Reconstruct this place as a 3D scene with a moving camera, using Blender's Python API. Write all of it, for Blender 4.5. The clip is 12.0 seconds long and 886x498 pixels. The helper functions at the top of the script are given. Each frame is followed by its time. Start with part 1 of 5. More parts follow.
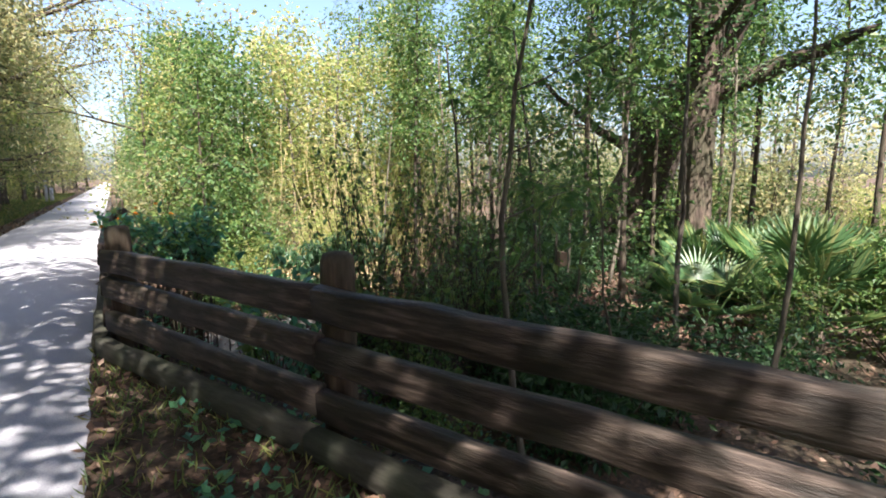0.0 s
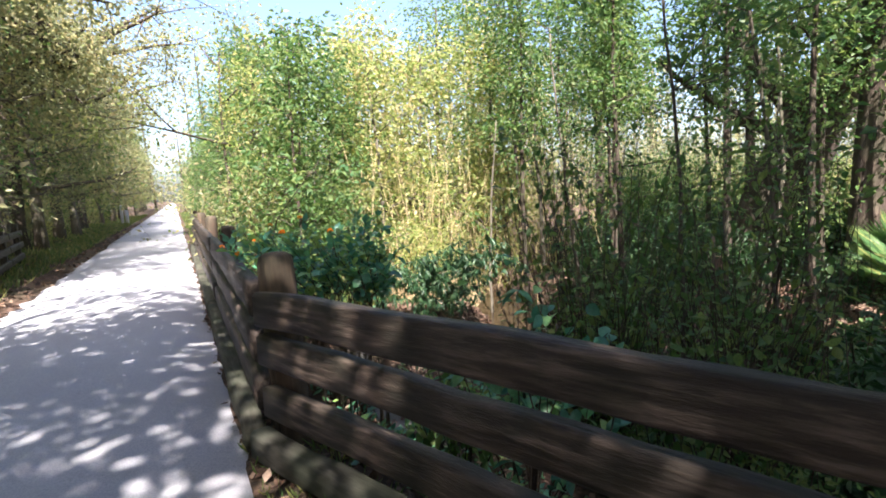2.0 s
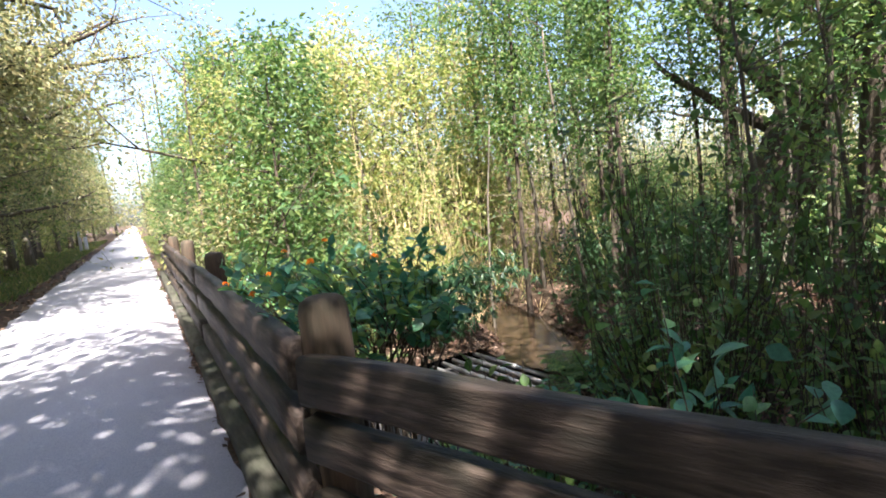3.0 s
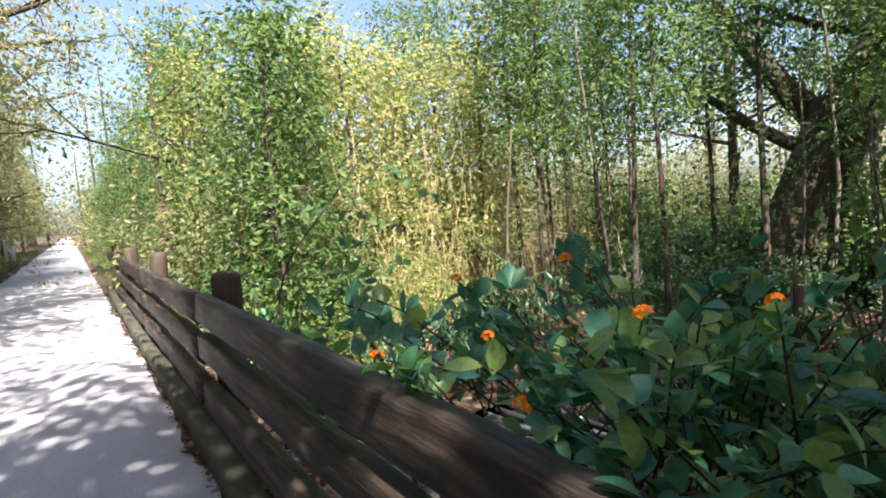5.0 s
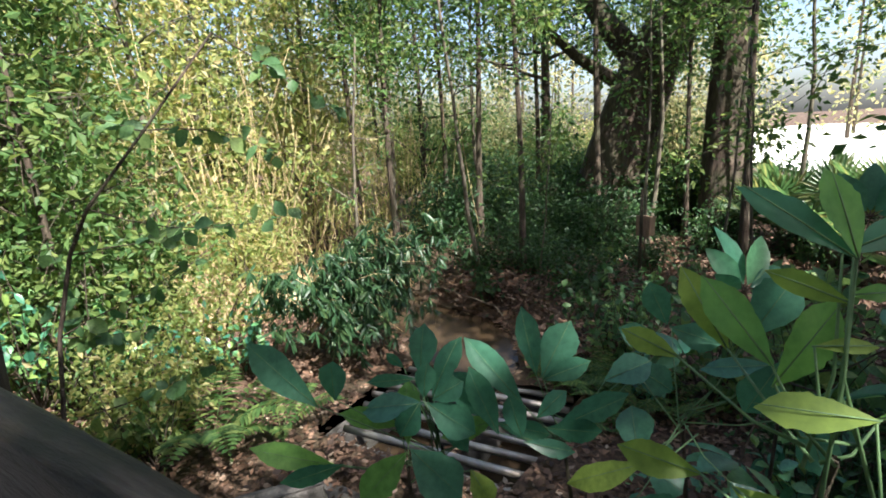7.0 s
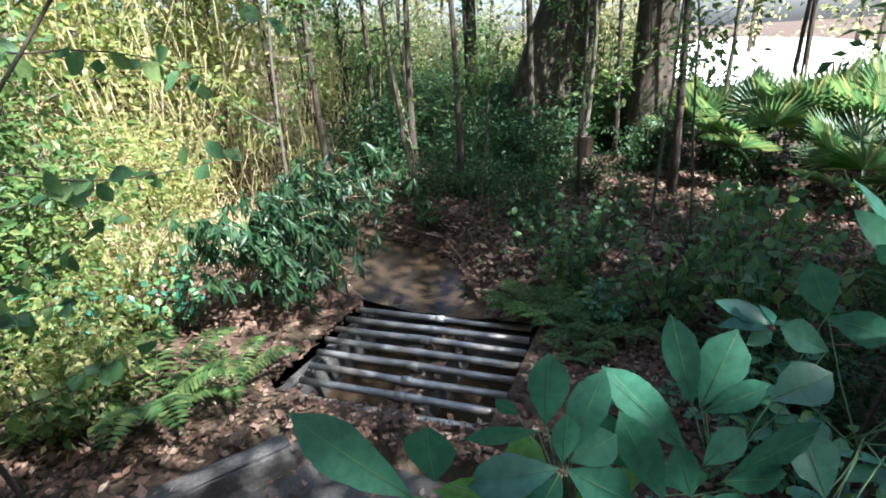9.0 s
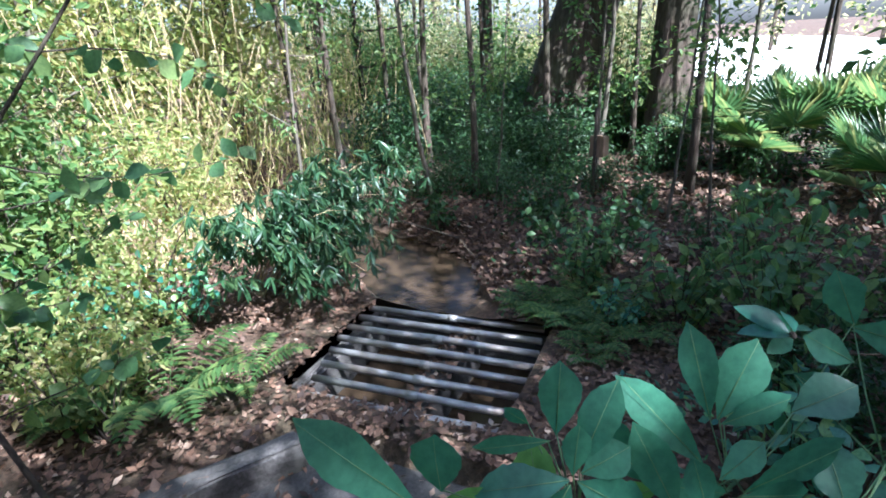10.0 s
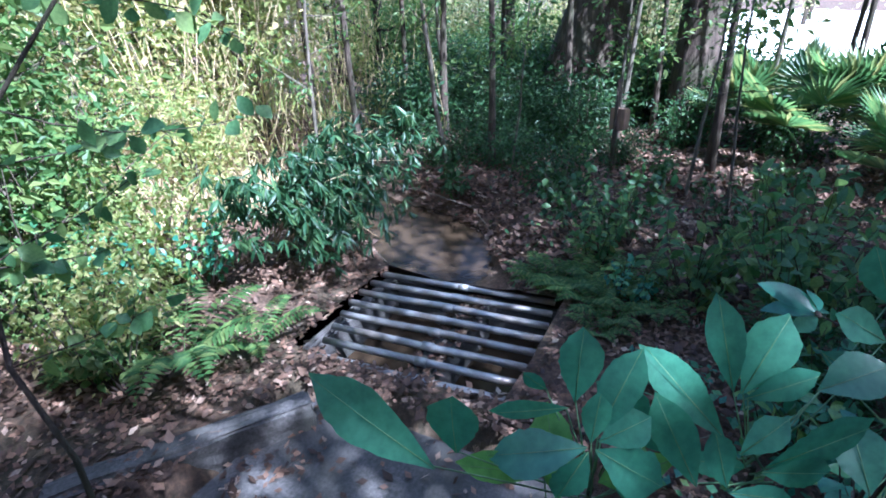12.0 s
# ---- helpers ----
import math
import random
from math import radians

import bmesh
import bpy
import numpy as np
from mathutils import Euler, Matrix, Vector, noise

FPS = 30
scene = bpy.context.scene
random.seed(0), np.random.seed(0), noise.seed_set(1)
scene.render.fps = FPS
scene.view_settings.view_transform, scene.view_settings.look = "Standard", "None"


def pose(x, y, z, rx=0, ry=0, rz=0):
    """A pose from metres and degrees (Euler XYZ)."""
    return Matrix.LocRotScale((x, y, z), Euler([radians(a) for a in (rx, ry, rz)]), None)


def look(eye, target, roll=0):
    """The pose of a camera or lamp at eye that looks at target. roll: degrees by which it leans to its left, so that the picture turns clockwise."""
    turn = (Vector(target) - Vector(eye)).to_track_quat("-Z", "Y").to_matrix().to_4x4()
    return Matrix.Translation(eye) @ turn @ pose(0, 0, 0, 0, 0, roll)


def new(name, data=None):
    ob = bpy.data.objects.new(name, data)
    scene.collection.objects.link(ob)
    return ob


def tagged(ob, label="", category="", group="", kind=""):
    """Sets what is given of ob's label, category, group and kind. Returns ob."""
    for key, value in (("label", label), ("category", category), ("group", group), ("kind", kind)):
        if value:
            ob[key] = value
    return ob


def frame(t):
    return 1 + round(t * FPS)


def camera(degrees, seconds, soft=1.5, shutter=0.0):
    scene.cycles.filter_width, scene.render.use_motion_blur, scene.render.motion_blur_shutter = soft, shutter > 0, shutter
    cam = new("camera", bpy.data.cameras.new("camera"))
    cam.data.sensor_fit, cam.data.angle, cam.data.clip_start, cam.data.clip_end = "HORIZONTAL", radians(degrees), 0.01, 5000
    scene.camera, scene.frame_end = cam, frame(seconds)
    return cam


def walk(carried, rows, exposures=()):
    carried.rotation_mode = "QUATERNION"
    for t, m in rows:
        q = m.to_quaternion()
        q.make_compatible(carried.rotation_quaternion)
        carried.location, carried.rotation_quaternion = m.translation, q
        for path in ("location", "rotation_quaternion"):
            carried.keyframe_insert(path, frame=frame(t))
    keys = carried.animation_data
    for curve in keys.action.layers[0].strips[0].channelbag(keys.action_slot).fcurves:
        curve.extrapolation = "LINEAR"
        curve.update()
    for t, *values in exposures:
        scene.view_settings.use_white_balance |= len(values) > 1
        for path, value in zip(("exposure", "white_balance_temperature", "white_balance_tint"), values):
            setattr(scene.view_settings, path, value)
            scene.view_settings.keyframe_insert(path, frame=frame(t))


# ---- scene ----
cam = camera(81.0, 12.0, soft=1.8)
PATH = [
    (0, (0.386, 1.789, 1.576), (1.447, 3.462, 1.302), -0.30),
    (0.5, (0.248, 2.405, 1.551), (1.181, 4.160, 1.324), -0.50),
    (1, (0.143, 3.060, 1.532), (1.017, 4.841, 1.278), -2.20),
    (1.5, (0.000, 3.591, 1.512), (0.883, 5.369, 1.266), -2.50),
    (2, (-0.092, 4.245, 1.487), (0.808, 6.015, 1.244), -3.20),
    (2.5, (-0.196, 4.796, 1.477), (0.756, 6.539, 1.242), -3.60),
    (3, (-0.212, 5.326, 1.517), (0.790, 7.044, 1.303), -5.70),
    (3.2, (-0.200, 5.637, 1.476), (0.817, 7.346, 1.267), -5.80),
    (5, (-0.398, 7.483, 1.468), (0.763, 9.105, 1.311), -3.96),
    (5.5, (-0.343, 8.197, 1.453), (0.895, 9.755, 1.252), -4.26),
    (6, (-0.165, 8.730, 1.435), (1.195, 10.173, 1.170), -5.01),
    (6.5, (-0.082, 9.082, 1.416), (1.420, 10.352, 1.057), -4.84),
    (7, (0.014, 9.293, 1.436), (1.657, 10.341, 0.984), -2.93),
    (7.5, (0.164, 9.382, 1.389), (1.828, 10.270, 0.724), -4.79),
    (9.5, (0.210, 9.762, 1.477), (1.905, 10.517, 0.731), -3.15),
    (10, (0.221, 9.720, 1.462), (1.889, 10.530, 0.712), -3.39),
    (10.5, (0.217, 9.714, 1.438), (1.849, 10.587, 0.679), -3.86),
    (11, (0.221, 9.734, 1.438), (1.835, 10.615, 0.651), -3.25),
    (11.5, (0.234, 9.747, 1.438), (1.836, 10.608, 0.608), -2.82),
    (12, (0.228, 9.740, 1.441), (1.833, 10.575, 0.587), -1.91),
]
walk(cam, [(t, look(eye, target, roll)) for t, eye, target, roll in PATH], exposures=[(0.0, 2.42, 6050.0, 17.0), (3.0, 2.75, 6050.0, 19.0), (5.0, 2.32, 6150.0, 17.0), (7.5, 2.3, 5900.0, 13.0), (9.5, 2.75, 5200.0, 15.0), (12.0, 2.85, 4550.0, 20.0)])

# ---- light ----
SUN_TO = Vector((-0.20, -0.58, 0.79)).normalized()
world = bpy.data.worlds.new("sky")
scene.world = world
world.use_nodes = True
wn = world.node_tree.nodes
sky = wn.new("ShaderNodeTexSky")
sky.sky_type = "NISHITA"
sky.sun_disc = False
sky.sun_elevation = math.asin(SUN_TO.z)
sky.sun_rotation = math.atan2(SUN_TO.x, SUN_TO.y)
sky.air_density, sky.dust_density, sky.ozone_density = 1.0, 3.0, 1.0
wn["Background"].inputs["Strength"].default_value = 0.068
world.node_tree.links.new(sky.outputs[0], wn["Background"].inputs["Color"])
sun = new("sun", bpy.data.lights.new("sun", "SUN"))
sun.data.energy, sun.data.angle, sun.data.color = 5.0, radians(0.6), (1.0, 0.93, 0.80)
sun.matrix_world = look(SUN_TO * 60, (0, 0, 0))


# ---- materials ----
def nodes_of(name):
    m = bpy.data.materials.new(name)
    m.use_nodes = True
    return m, m.node_tree.nodes, m.node_tree.links, m.node_tree.nodes["Principled BSDF"]


def ramp(n, l, source, stops):
    r = n.new("ShaderNodeValToRGB")
    while len(r.color_ramp.elements) < len(stops):
        r.color_ramp.elements.new(0.5)
    for e, (p, c) in zip(r.color_ramp.elements, stops):
        e.position, e.color = p, (*c, 1)
    l.new(source, r.inputs[0])
    return r


def noise_tex(n, l, scale, detail=6, rough=0.6, stretch=None, space="Object"):
    t = n.new("ShaderNodeTexCoord")
    x = n.new("ShaderNodeTexNoise")
    x.inputs["Scale"].default_value, x.inputs["Detail"].default_value, x.inputs["Roughness"].default_value = scale, detail, rough
    src = t.outputs[space]
    if stretch:
        mp = n.new("ShaderNodeMapping")
        mp.inputs["Scale"].default_value = stretch
        l.new(src, mp.inputs[0])
        src = mp.outputs[0]
    l.new(src, x.inputs["Vector"])
    return x


def mixed(n, l, a, b, fac, kind="MIX"):
    m = n.new("ShaderNodeMix")
    m.data_type, m.blend_type = "RGBA", kind
    for sock, v in ((m.inputs[6], a), (m.inputs[7], b)):
        if isinstance(v, tuple):
            sock.default_value = (*v, 1)
        else:
            l.new(v, sock)
    if isinstance(fac, float):
        m.inputs[0].default_value = fac
    else:
        l.new(fac, m.inputs[0])
    return m.outputs[2]


def bumped(n, l, bsdf, height, strength, distance):
    b = n.new("ShaderNodeBump")
    b.inputs["Strength"].default_value, b.inputs["Distance"].default_value = strength, distance
    l.new(height, b.inputs["Height"])
    l.new(b.outputs[0], bsdf.inputs["Normal"])


def surface(name, fine, coarse, fine_stops, stain, amount=0.5, rough=0.8, bump=0.4, depth=0.01, stretch=None):
    """A rough surface: fine grain, and stains at a larger scale over it."""
    m, n, l, b = nodes_of(name)
    f = noise_tex(n, l, fine, 8, 0.65, stretch)
    c = noise_tex(n, l, coarse, 4, 0.55)
    col = ramp(n, l, f.outputs["Fac"], fine_stops)
    k = ramp(n, l, c.outputs["Fac"], [(0.42, (0, 0, 0)), (0.66, (amount, amount, amount))])
    l.new(mixed(n, l, col.outputs[0], stain, k.outputs[0]), b.inputs["Base Color"])
    b.inputs["Roughness"].default_value = rough
    b.inputs["Specular IOR Level"].default_value = 0.3
    bumped(n, l, b, f.outputs["Fac"], bump, depth)
    return m


def leaf_material(name, stops, trans=0.45, rough=0.5, gloss=0.3):
    """Leaves: one colour a leaf, light through the blade."""
    m, n, l, b = nodes_of(name)
    g = n.new("ShaderNodeNewGeometry")
    o = n.new("ShaderNodeObjectInfo")
    v = noise_tex(n, l, 60.0, 3)
    add = n.new("ShaderNodeMath")
    add.operation = "MULTIPLY_ADD"
    l.new(o.outputs["Random"], add.inputs[0])
    add.inputs[1].default_value = 0.22
    l.new(g.outputs["Random Per Island"], add.inputs[2])
    sub = n.new("ShaderNodeMath")
    sub.operation = "SUBTRACT"
    l.new(add.outputs[0], sub.inputs[0])
    sub.inputs[1].default_value = 0.11
    col = ramp(n, l, sub.outputs[0], stops)
    shade = ramp(n, l, v.outputs["Fac"], [(0.3, (0.70, 0.74, 0.72)), (0.7, (1.18, 1.16, 1.10))])
    c = mixed(n, l, col.outputs[0], shade.outputs[0], 1.0, "MULTIPLY")
    l.new(c, b.inputs["Base Color"])
    b.inputs["Roughness"].default_value = rough
    b.inputs["Specular IOR Level"].default_value = gloss
    t = n.new("ShaderNodeBsdfTranslucent")
    warm = mixed(n, l, c, (1.0, 0.95, 0.35), 0.3, "MULTIPLY")
    bright = mixed(n, l, warm, (1.9, 1.9, 1.9), 1.0, "MULTIPLY")
    l.new(bright, t.inputs["Color"])
    mx = n.new("ShaderNodeMixShader")
    mx.inputs[0].default_value = trans
    l.new(b.outputs[0], mx.inputs[1])
    l.new(t.outputs[0], mx.inputs[2])
    l.new(mx.outputs[0], n["Material Output"].inputs["Surface"])
    return m


M = {}
M["asphalt"] = surface("weathered_asphalt", 90, 0.55, [(0.3, (0.25, 0.25, 0.27)), (0.55, (0.37, 0.365, 0.385)), (0.75, (0.47, 0.46, 0.465))], (0.28, 0.27, 0.275), 0.55, 0.85, 0.5, 0.004)
M["soil"] = surface("leaf_litter_soil", 22, 0.5, [(0.3, (0.022, 0.014, 0.010)), (0.5, (0.075, 0.045, 0.030)), (0.7, (0.17, 0.10, 0.065))], (0.035, 0.04, 0.02), 0.6, 0.95, 1.0, 0.03)
M["timber"] = surface("weathered_timber", 26, 2.2, [(0.3, (0.008, 0.006, 0.005)), (0.48, (0.034, 0.024, 0.018)), (0.70, (0.145, 0.108, 0.085))], (0.013, 0.014, 0.009), 0.75, 0.52, 1.0, 0.02, (1, 0.10, 1))
M["post"] = surface("dark_log", 20, 3.0, [(0.3, (0.02, 0.014, 0.010)), (0.55, (0.07, 0.045, 0.03)), (0.8, (0.14, 0.10, 0.07))], (0.04, 0.045, 0.028), 0.5, 0.9, 0.9, 0.012, (1, 1, 0.12))
M["kerb_wood"] = surface("mossy_kerb_timber", 30, 1.6, [(0.3, (0.028, 0.026, 0.019)), (0.55, (0.065, 0.06, 0.046)), (0.8, (0.12, 0.11, 0.085))], (0.05, 0.065, 0.035), 0.6, 0.9, 0.8, 0.01, (1, 0.2, 1))
M["concrete"] = surface("stained_concrete", 40, 1.8, [(0.3, (0.045, 0.043, 0.039)), (0.55, (0.09, 0.084, 0.078)), (0.8, (0.16, 0.15, 0.138))], (0.04, 0.04, 0.032), 0.8, 0.9, 0.7, 0.008)
M["bark"] = surface("dark_bark", 14, 1.5, [(0.3, (0.018, 0.013, 0.010)), (0.55, (0.065, 0.047, 0.035)), (0.8, (0.15, 0.115, 0.085))], (0.05, 0.06, 0.03), 0.5, 0.95, 1.0, 0.05, (1, 1, 0.18))
M["bark_light"] = surface("pale_bark", 18, 2.0, [(0.3, (0.04, 0.032, 0.025)), (0.55, (0.105, 0.088, 0.066)), (0.8, (0.20, 0.175, 0.135))], (0.07, 0.08, 0.045), 0.5, 0.9, 0.8, 0.02, (1, 1, 0.2))
M["cane"] = surface("dry_cane", 30, 2.0, [(0.3, (0.24, 0.17, 0.09)), (0.55, (0.42, 0.32, 0.18)), (0.8, (0.58, 0.47, 0.29))], (0.2, 0.2, 0.09), 0.4, 0.7, 0.3, 0.004, (1, 1, 0.1))
M["steel"] = surface("galvanised_pipe", 30, 3.0, [(0.3, (0.20, 0.20, 0.19)), (0.55, (0.36, 0.36, 0.35)), (0.8, (0.48, 0.47, 0.45))], (0.16, 0.11, 0.07), 0.6, 0.5, 0.3, 0.003, (1, 0.2, 1))
M["steel"].node_tree.nodes["Principled BSDF"].inputs["Metallic"].default_value = 0.55
M["petal"] = leaf_material("orange_petal", [(0.0, (0.85, 0.20, 0.01)), (1.0, (0.92, 0.34, 0.015))], 0.2)
M["sign_grey"] = surface("grey_post_paint", 30, 2, [(0.3, (0.3, 0.31, 0.33)), (0.7, (0.5, 0.5, 0.52))], (0.3, 0.3, 0.3), 0.4)
M["tan_wood"] = surface("tan_wood", 24, 3, [(0.3, (0.14, 0.09, 0.06)), (0.55, (0.26, 0.17, 0.11)), (0.8, (0.36, 0.25, 0.17))], (0.16, 0.11, 0.07), 0.5, 0.85, 0.6, 0.006, (1, 1, 0.15))
M["leaf_green"] = leaf_material("green_leaf", [(0.0, (0.038, 0.085, 0.026)), (0.5, (0.072, 0.135, 0.040)), (1.0, (0.14, 0.18, 0.055))])
M["leaf_dark"] = leaf_material("dark_leaf", [(0.0, (0.014, 0.040, 0.016)), (0.5, (0.028, 0.068, 0.024)), (1.0, (0.05, 0.10, 0.03))], 0.3)
M["leaf_olive"] = leaf_material("olive_leaf", [(0.0, (0.115, 0.135, 0.070)), (0.5, (0.19, 0.20, 0.105)), (1.0, (0.30, 0.26, 0.14))], 0.5)
M["leaf_yellow"] = leaf_material("yellow_leaf", [(0.0, (0.12, 0.17, 0.05)), (0.5, (0.22, 0.25, 0.085)), (0.85, (0.33, 0.31, 0.14)), (1.0, (0.40, 0.32, 0.18))], 0.55)
M["leaf_near"] = leaf_material("broad_green_leaf", [(0.0, (0.034, 0.125, 0.085)), (0.4, (0.060, 0.185, 0.115)), (0.7, (0.095, 0.235, 0.105)), (1.0, (0.20, 0.30, 0.08))], 0.36, 0.36, 0.5)
M["leaf_bamboo"] = leaf_material("bamboo_leaf", [(0.0, (0.020, 0.055, 0.024)), (0.6, (0.036, 0.085, 0.036)), (1.0, (0.085, 0.14, 0.05))], 0.3, 0.42, 0.4)
M["leaf_round"] = leaf_material("soft_green_leaf", [(0.0, (0.05, 0.115, 0.05)), (0.6, (0.085, 0.165, 0.065)), (1.0, (0.16, 0.22, 0.07))], 0.45)
# Brighter copy of the broad green leaf, its colour standing in for sunlight.
M["leaf_lit"] = leaf_material("lit_green_leaf", [(0.0, (0.10, 0.25, 0.075)), (0.5, (0.16, 0.32, 0.075)), (1.0, (0.27, 0.38, 0.075))], 0.5, 0.38, 0.45)
M["leaf_lime"] = leaf_material("yellowing_leaf", [(0.0, (0.14, 0.24, 0.05)), (0.6, (0.24, 0.30, 0.06)), (1.0, (0.34, 0.27, 0.07))], 0.45)
M["stalk"] = leaf_material("leaf_stalk", [(0.0, (0.11, 0.21, 0.11)), (1.0, (0.15, 0.24, 0.11))], 0.2)
M["palm"] = leaf_material("palmetto_leaf", [(0.0, (0.045, 0.10, 0.042)), (0.6, (0.085, 0.155, 0.06)), (1.0, (0.22, 0.22, 0.09))], 0.4, 0.4, 0.5)
M["fallen"] = leaf_material("fallen_leaf", [(0.0, (0.035, 0.022, 0.016)), (0.45, (0.095, 0.056, 0.038)), (0.8, (0.18, 0.105, 0.070)), (0.95, (0.28, 0.20, 0.15)), (1.0, (0.40, 0.33, 0.26))], 0.1, 0.7, 0.3)
M["grass"] = leaf_material("verge_grass", [(0.0, (0.05, 0.09, 0.03)), (0.6, (0.10, 0.15, 0.045)), (1.0, (0.24, 0.22, 0.08))], 0.4)


def water_material():
    m, n, l, b = nodes_of("creek_water")
    b.inputs["Base Color"].default_value = (0.035, 0.024, 0.014, 1)
    b.inputs["Roughness"].default_value = 0.06
    b.inputs["IOR"].default_value = 1.33
    w = noise_tex(n, l, 14.0, 3)
    bumped(n, l, b, w.outputs["Fac"], 0.25, 0.02)
    return m


M["water"] = water_material()


# ---- building helpers ----
def mesh_of(name, verts, faces, smooth=False):
    me = bpy.data.meshes.new(name)
    me.from_pydata(verts, [], faces)
    me.update()
    if smooth:
        me.polygons.foreach_set("use_smooth", [True] * len(me.polygons))
    return me


def quick_mesh(name, verts, tris, smooth=False):
    """A triangle mesh from arrays."""
    me = bpy.data.meshes.new(name)
    v, t = np.asarray(verts, np.float32), np.asarray(tris, np.int32)
    me.vertices.add(len(v))
    me.vertices.foreach_set("co", v.ravel())
    me.loops.add(t.size)
    me.loops.foreach_set("vertex_index", t.ravel())
    me.polygons.add(len(t))
    me.polygons.foreach_set("loop_start", np.arange(0, t.size, 3, dtype=np.int32))
    me.polygons.foreach_set("use_smooth", np.full(len(t), smooth))
    me.update(calc_edges=True)
    return me


def piece(name, me, material, parent=None, label=""):
    """ONE mesh object, under a thing or alone."""
    ob = new(name, me)
    if material and not me.materials:
        me.materials.append(material)
    ob.parent = parent
    if label:
        tagged(ob, label)
    return ob


def thing(name, label, category, place=(0, 0, 0), group="", kind=""):
    ob = new(name)
    ob.empty_display_size = 0.1
    ob.location = place
    return tagged(ob, label, category, group, kind)


PROFILE = ((0.0, 0.03), (0.08, 0.20), (0.2, 0.50), (0.34, 0.78), (0.48, 0.95), (0.58, 1.0), (0.72, 0.88), (0.84, 0.58), (0.92, 0.26), (1.0, 0.015))


class Geo:
    """Collects tubes and blades into one triangle mesh."""

    def __init__(self):
        self.v, self.t, self.n = [], [], 0

    def add(self, v, t):
        self.v.append(np.asarray(v, np.float32).reshape(-1, 3))
        self.t.append(np.asarray(t, np.int64).reshape(-1, 3) + self.n)
        self.n += len(self.v[-1])

    def tube(self, pts, radii, sides=8, wob=0.0, rng=None):
        pts = np.asarray(pts, float)
        k = len(pts)
        tang = np.gradient(pts, axis=0)
        tang /= np.linalg.norm(tang, axis=1, keepdims=True) + 1e-9
        ref = np.array([1.0, 0, 0]) if abs(tang[0][0]) < 0.8 else np.array([0, 1.0, 0])
        a = np.cross(tang, ref)
        a /= np.linalg.norm(a, axis=1, keepdims=True) + 1e-9
        b = np.cross(tang, a)
        th = np.linspace(0, 2 * np.pi, sides, endpoint=False)
        r = np.asarray(radii, float)[:, None] * np.ones((1, sides))
        if wob and rng is not None:
            r = r * (1 + wob * rng.standard_normal((k, sides)) * 0.6 + wob * rng.standard_normal((1, sides)))
        ring = pts[:, None] + r[..., None] * (np.cos(th)[None, :, None] * a[:, None] + np.sin(th)[None, :, None] * b[:, None])
        v = np.concatenate([ring.reshape(-1, 3), pts[:1], pts[-1:]])
        i, j = np.meshgrid(np.arange(k - 1), np.arange(sides), indexing="ij")
        p, q = i * sides + j, i * sides + (j + 1) % sides
        t = np.concatenate([np.stack([p, q, q + sides], -1).reshape(-1, 3), np.stack([p, q + sides, p + sides], -1).reshape(-1, 3)])
        jj = np.arange(sides)
        c0 = np.stack([np.full(sides, k * sides), (jj + 1) % sides, jj], -1)
        e = (k - 1) * sides
        c1 = np.stack([np.full(sides, k * sides + 1), e + jj, e + (jj + 1) % sides], -1)
        self.add(v, np.concatenate([t, c0, c1]))

    def leaves(self, base, axis, normal, length, width, fine=False, droop=0.15, shape=((0.0, 0.05), (0.18, 0.55), (0.42, 1.0), (0.66, 0.92), (0.86, 0.5), (1.0, 0.03))):
        """Many leaves at once: rhombs of two triangles, or folded blades of eight."""
        base, axis, normal = (np.asarray(q, float).reshape(-1, 3) for q in (base, axis, normal))
        n = len(base)
        L = np.broadcast_to(np.asarray(length, float), (n,))[:, None]
        W = np.broadcast_to(np.asarray(width, float), (n,))[:, None]
        axis = axis / (np.linalg.norm(axis, axis=1, keepdims=True) + 1e-9)
        side = np.cross(axis, normal)
        side /= np.linalg.norm(side, axis=1, keepdims=True) + 1e-9
        up = np.cross(side, axis)
        if not fine:
            v = np.stack([base, base + axis * L * 0.45 + side * W * 0.5 + up * W * 0.12, base + axis * L - up * L * droop, base + axis * L * 0.45 - side * W * 0.5 + up * W * 0.12], 1)
            t = np.array([[0, 1, 2], [0, 2, 3]])
            self.add(v, (np.arange(n)[:, None, None] * 4 + t[None]).reshape(-1, 3))
            return
        rows = []
        for f, w in shape:
            mid = base + axis * L * f - up * L * droop * f * f
            rows += [mid + side * W * 0.5 * w + up * W * 0.16 * w, mid, mid - side * W * 0.5 * w + up * W * 0.16 * w]
        v = np.stack(rows, 1)
        t = []
        for k in range(5):
            o = 3 * k
            t += [[o, o + 3, o + 4], [o, o + 4, o + 1], [o + 1, o + 4, o + 5], [o + 1, o + 5, o + 2]]
        self.add(v, (np.arange(n)[:, None, None] * 18 + np.array(t)[None]).reshape(-1, 3))

    def blade(self, base, tip, normal, width, rng, droop=0.08, shape=None):
        """One broad leaf: a folded blade, pleated between its side veins, with a pointed tip and uneven margin."""
        base, tip = np.asarray(base, float), np.asarray(tip, float)
        L = np.linalg.norm(tip - base)
        axis = (tip - base) / L
        side = np.cross(axis, normal)
        side /= np.linalg.norm(side) + 1e-9
        up = np.cross(side, axis)
        fs, ws = np.array(shape or PROFILE).T
        rows, cols = 19, (-1.0, -0.62, -0.28, 0.0, 0.28, 0.62, 1.0)
        bend, twist = rng.normal(0, 0.05), rng.normal(0, 0.12)
        v = []
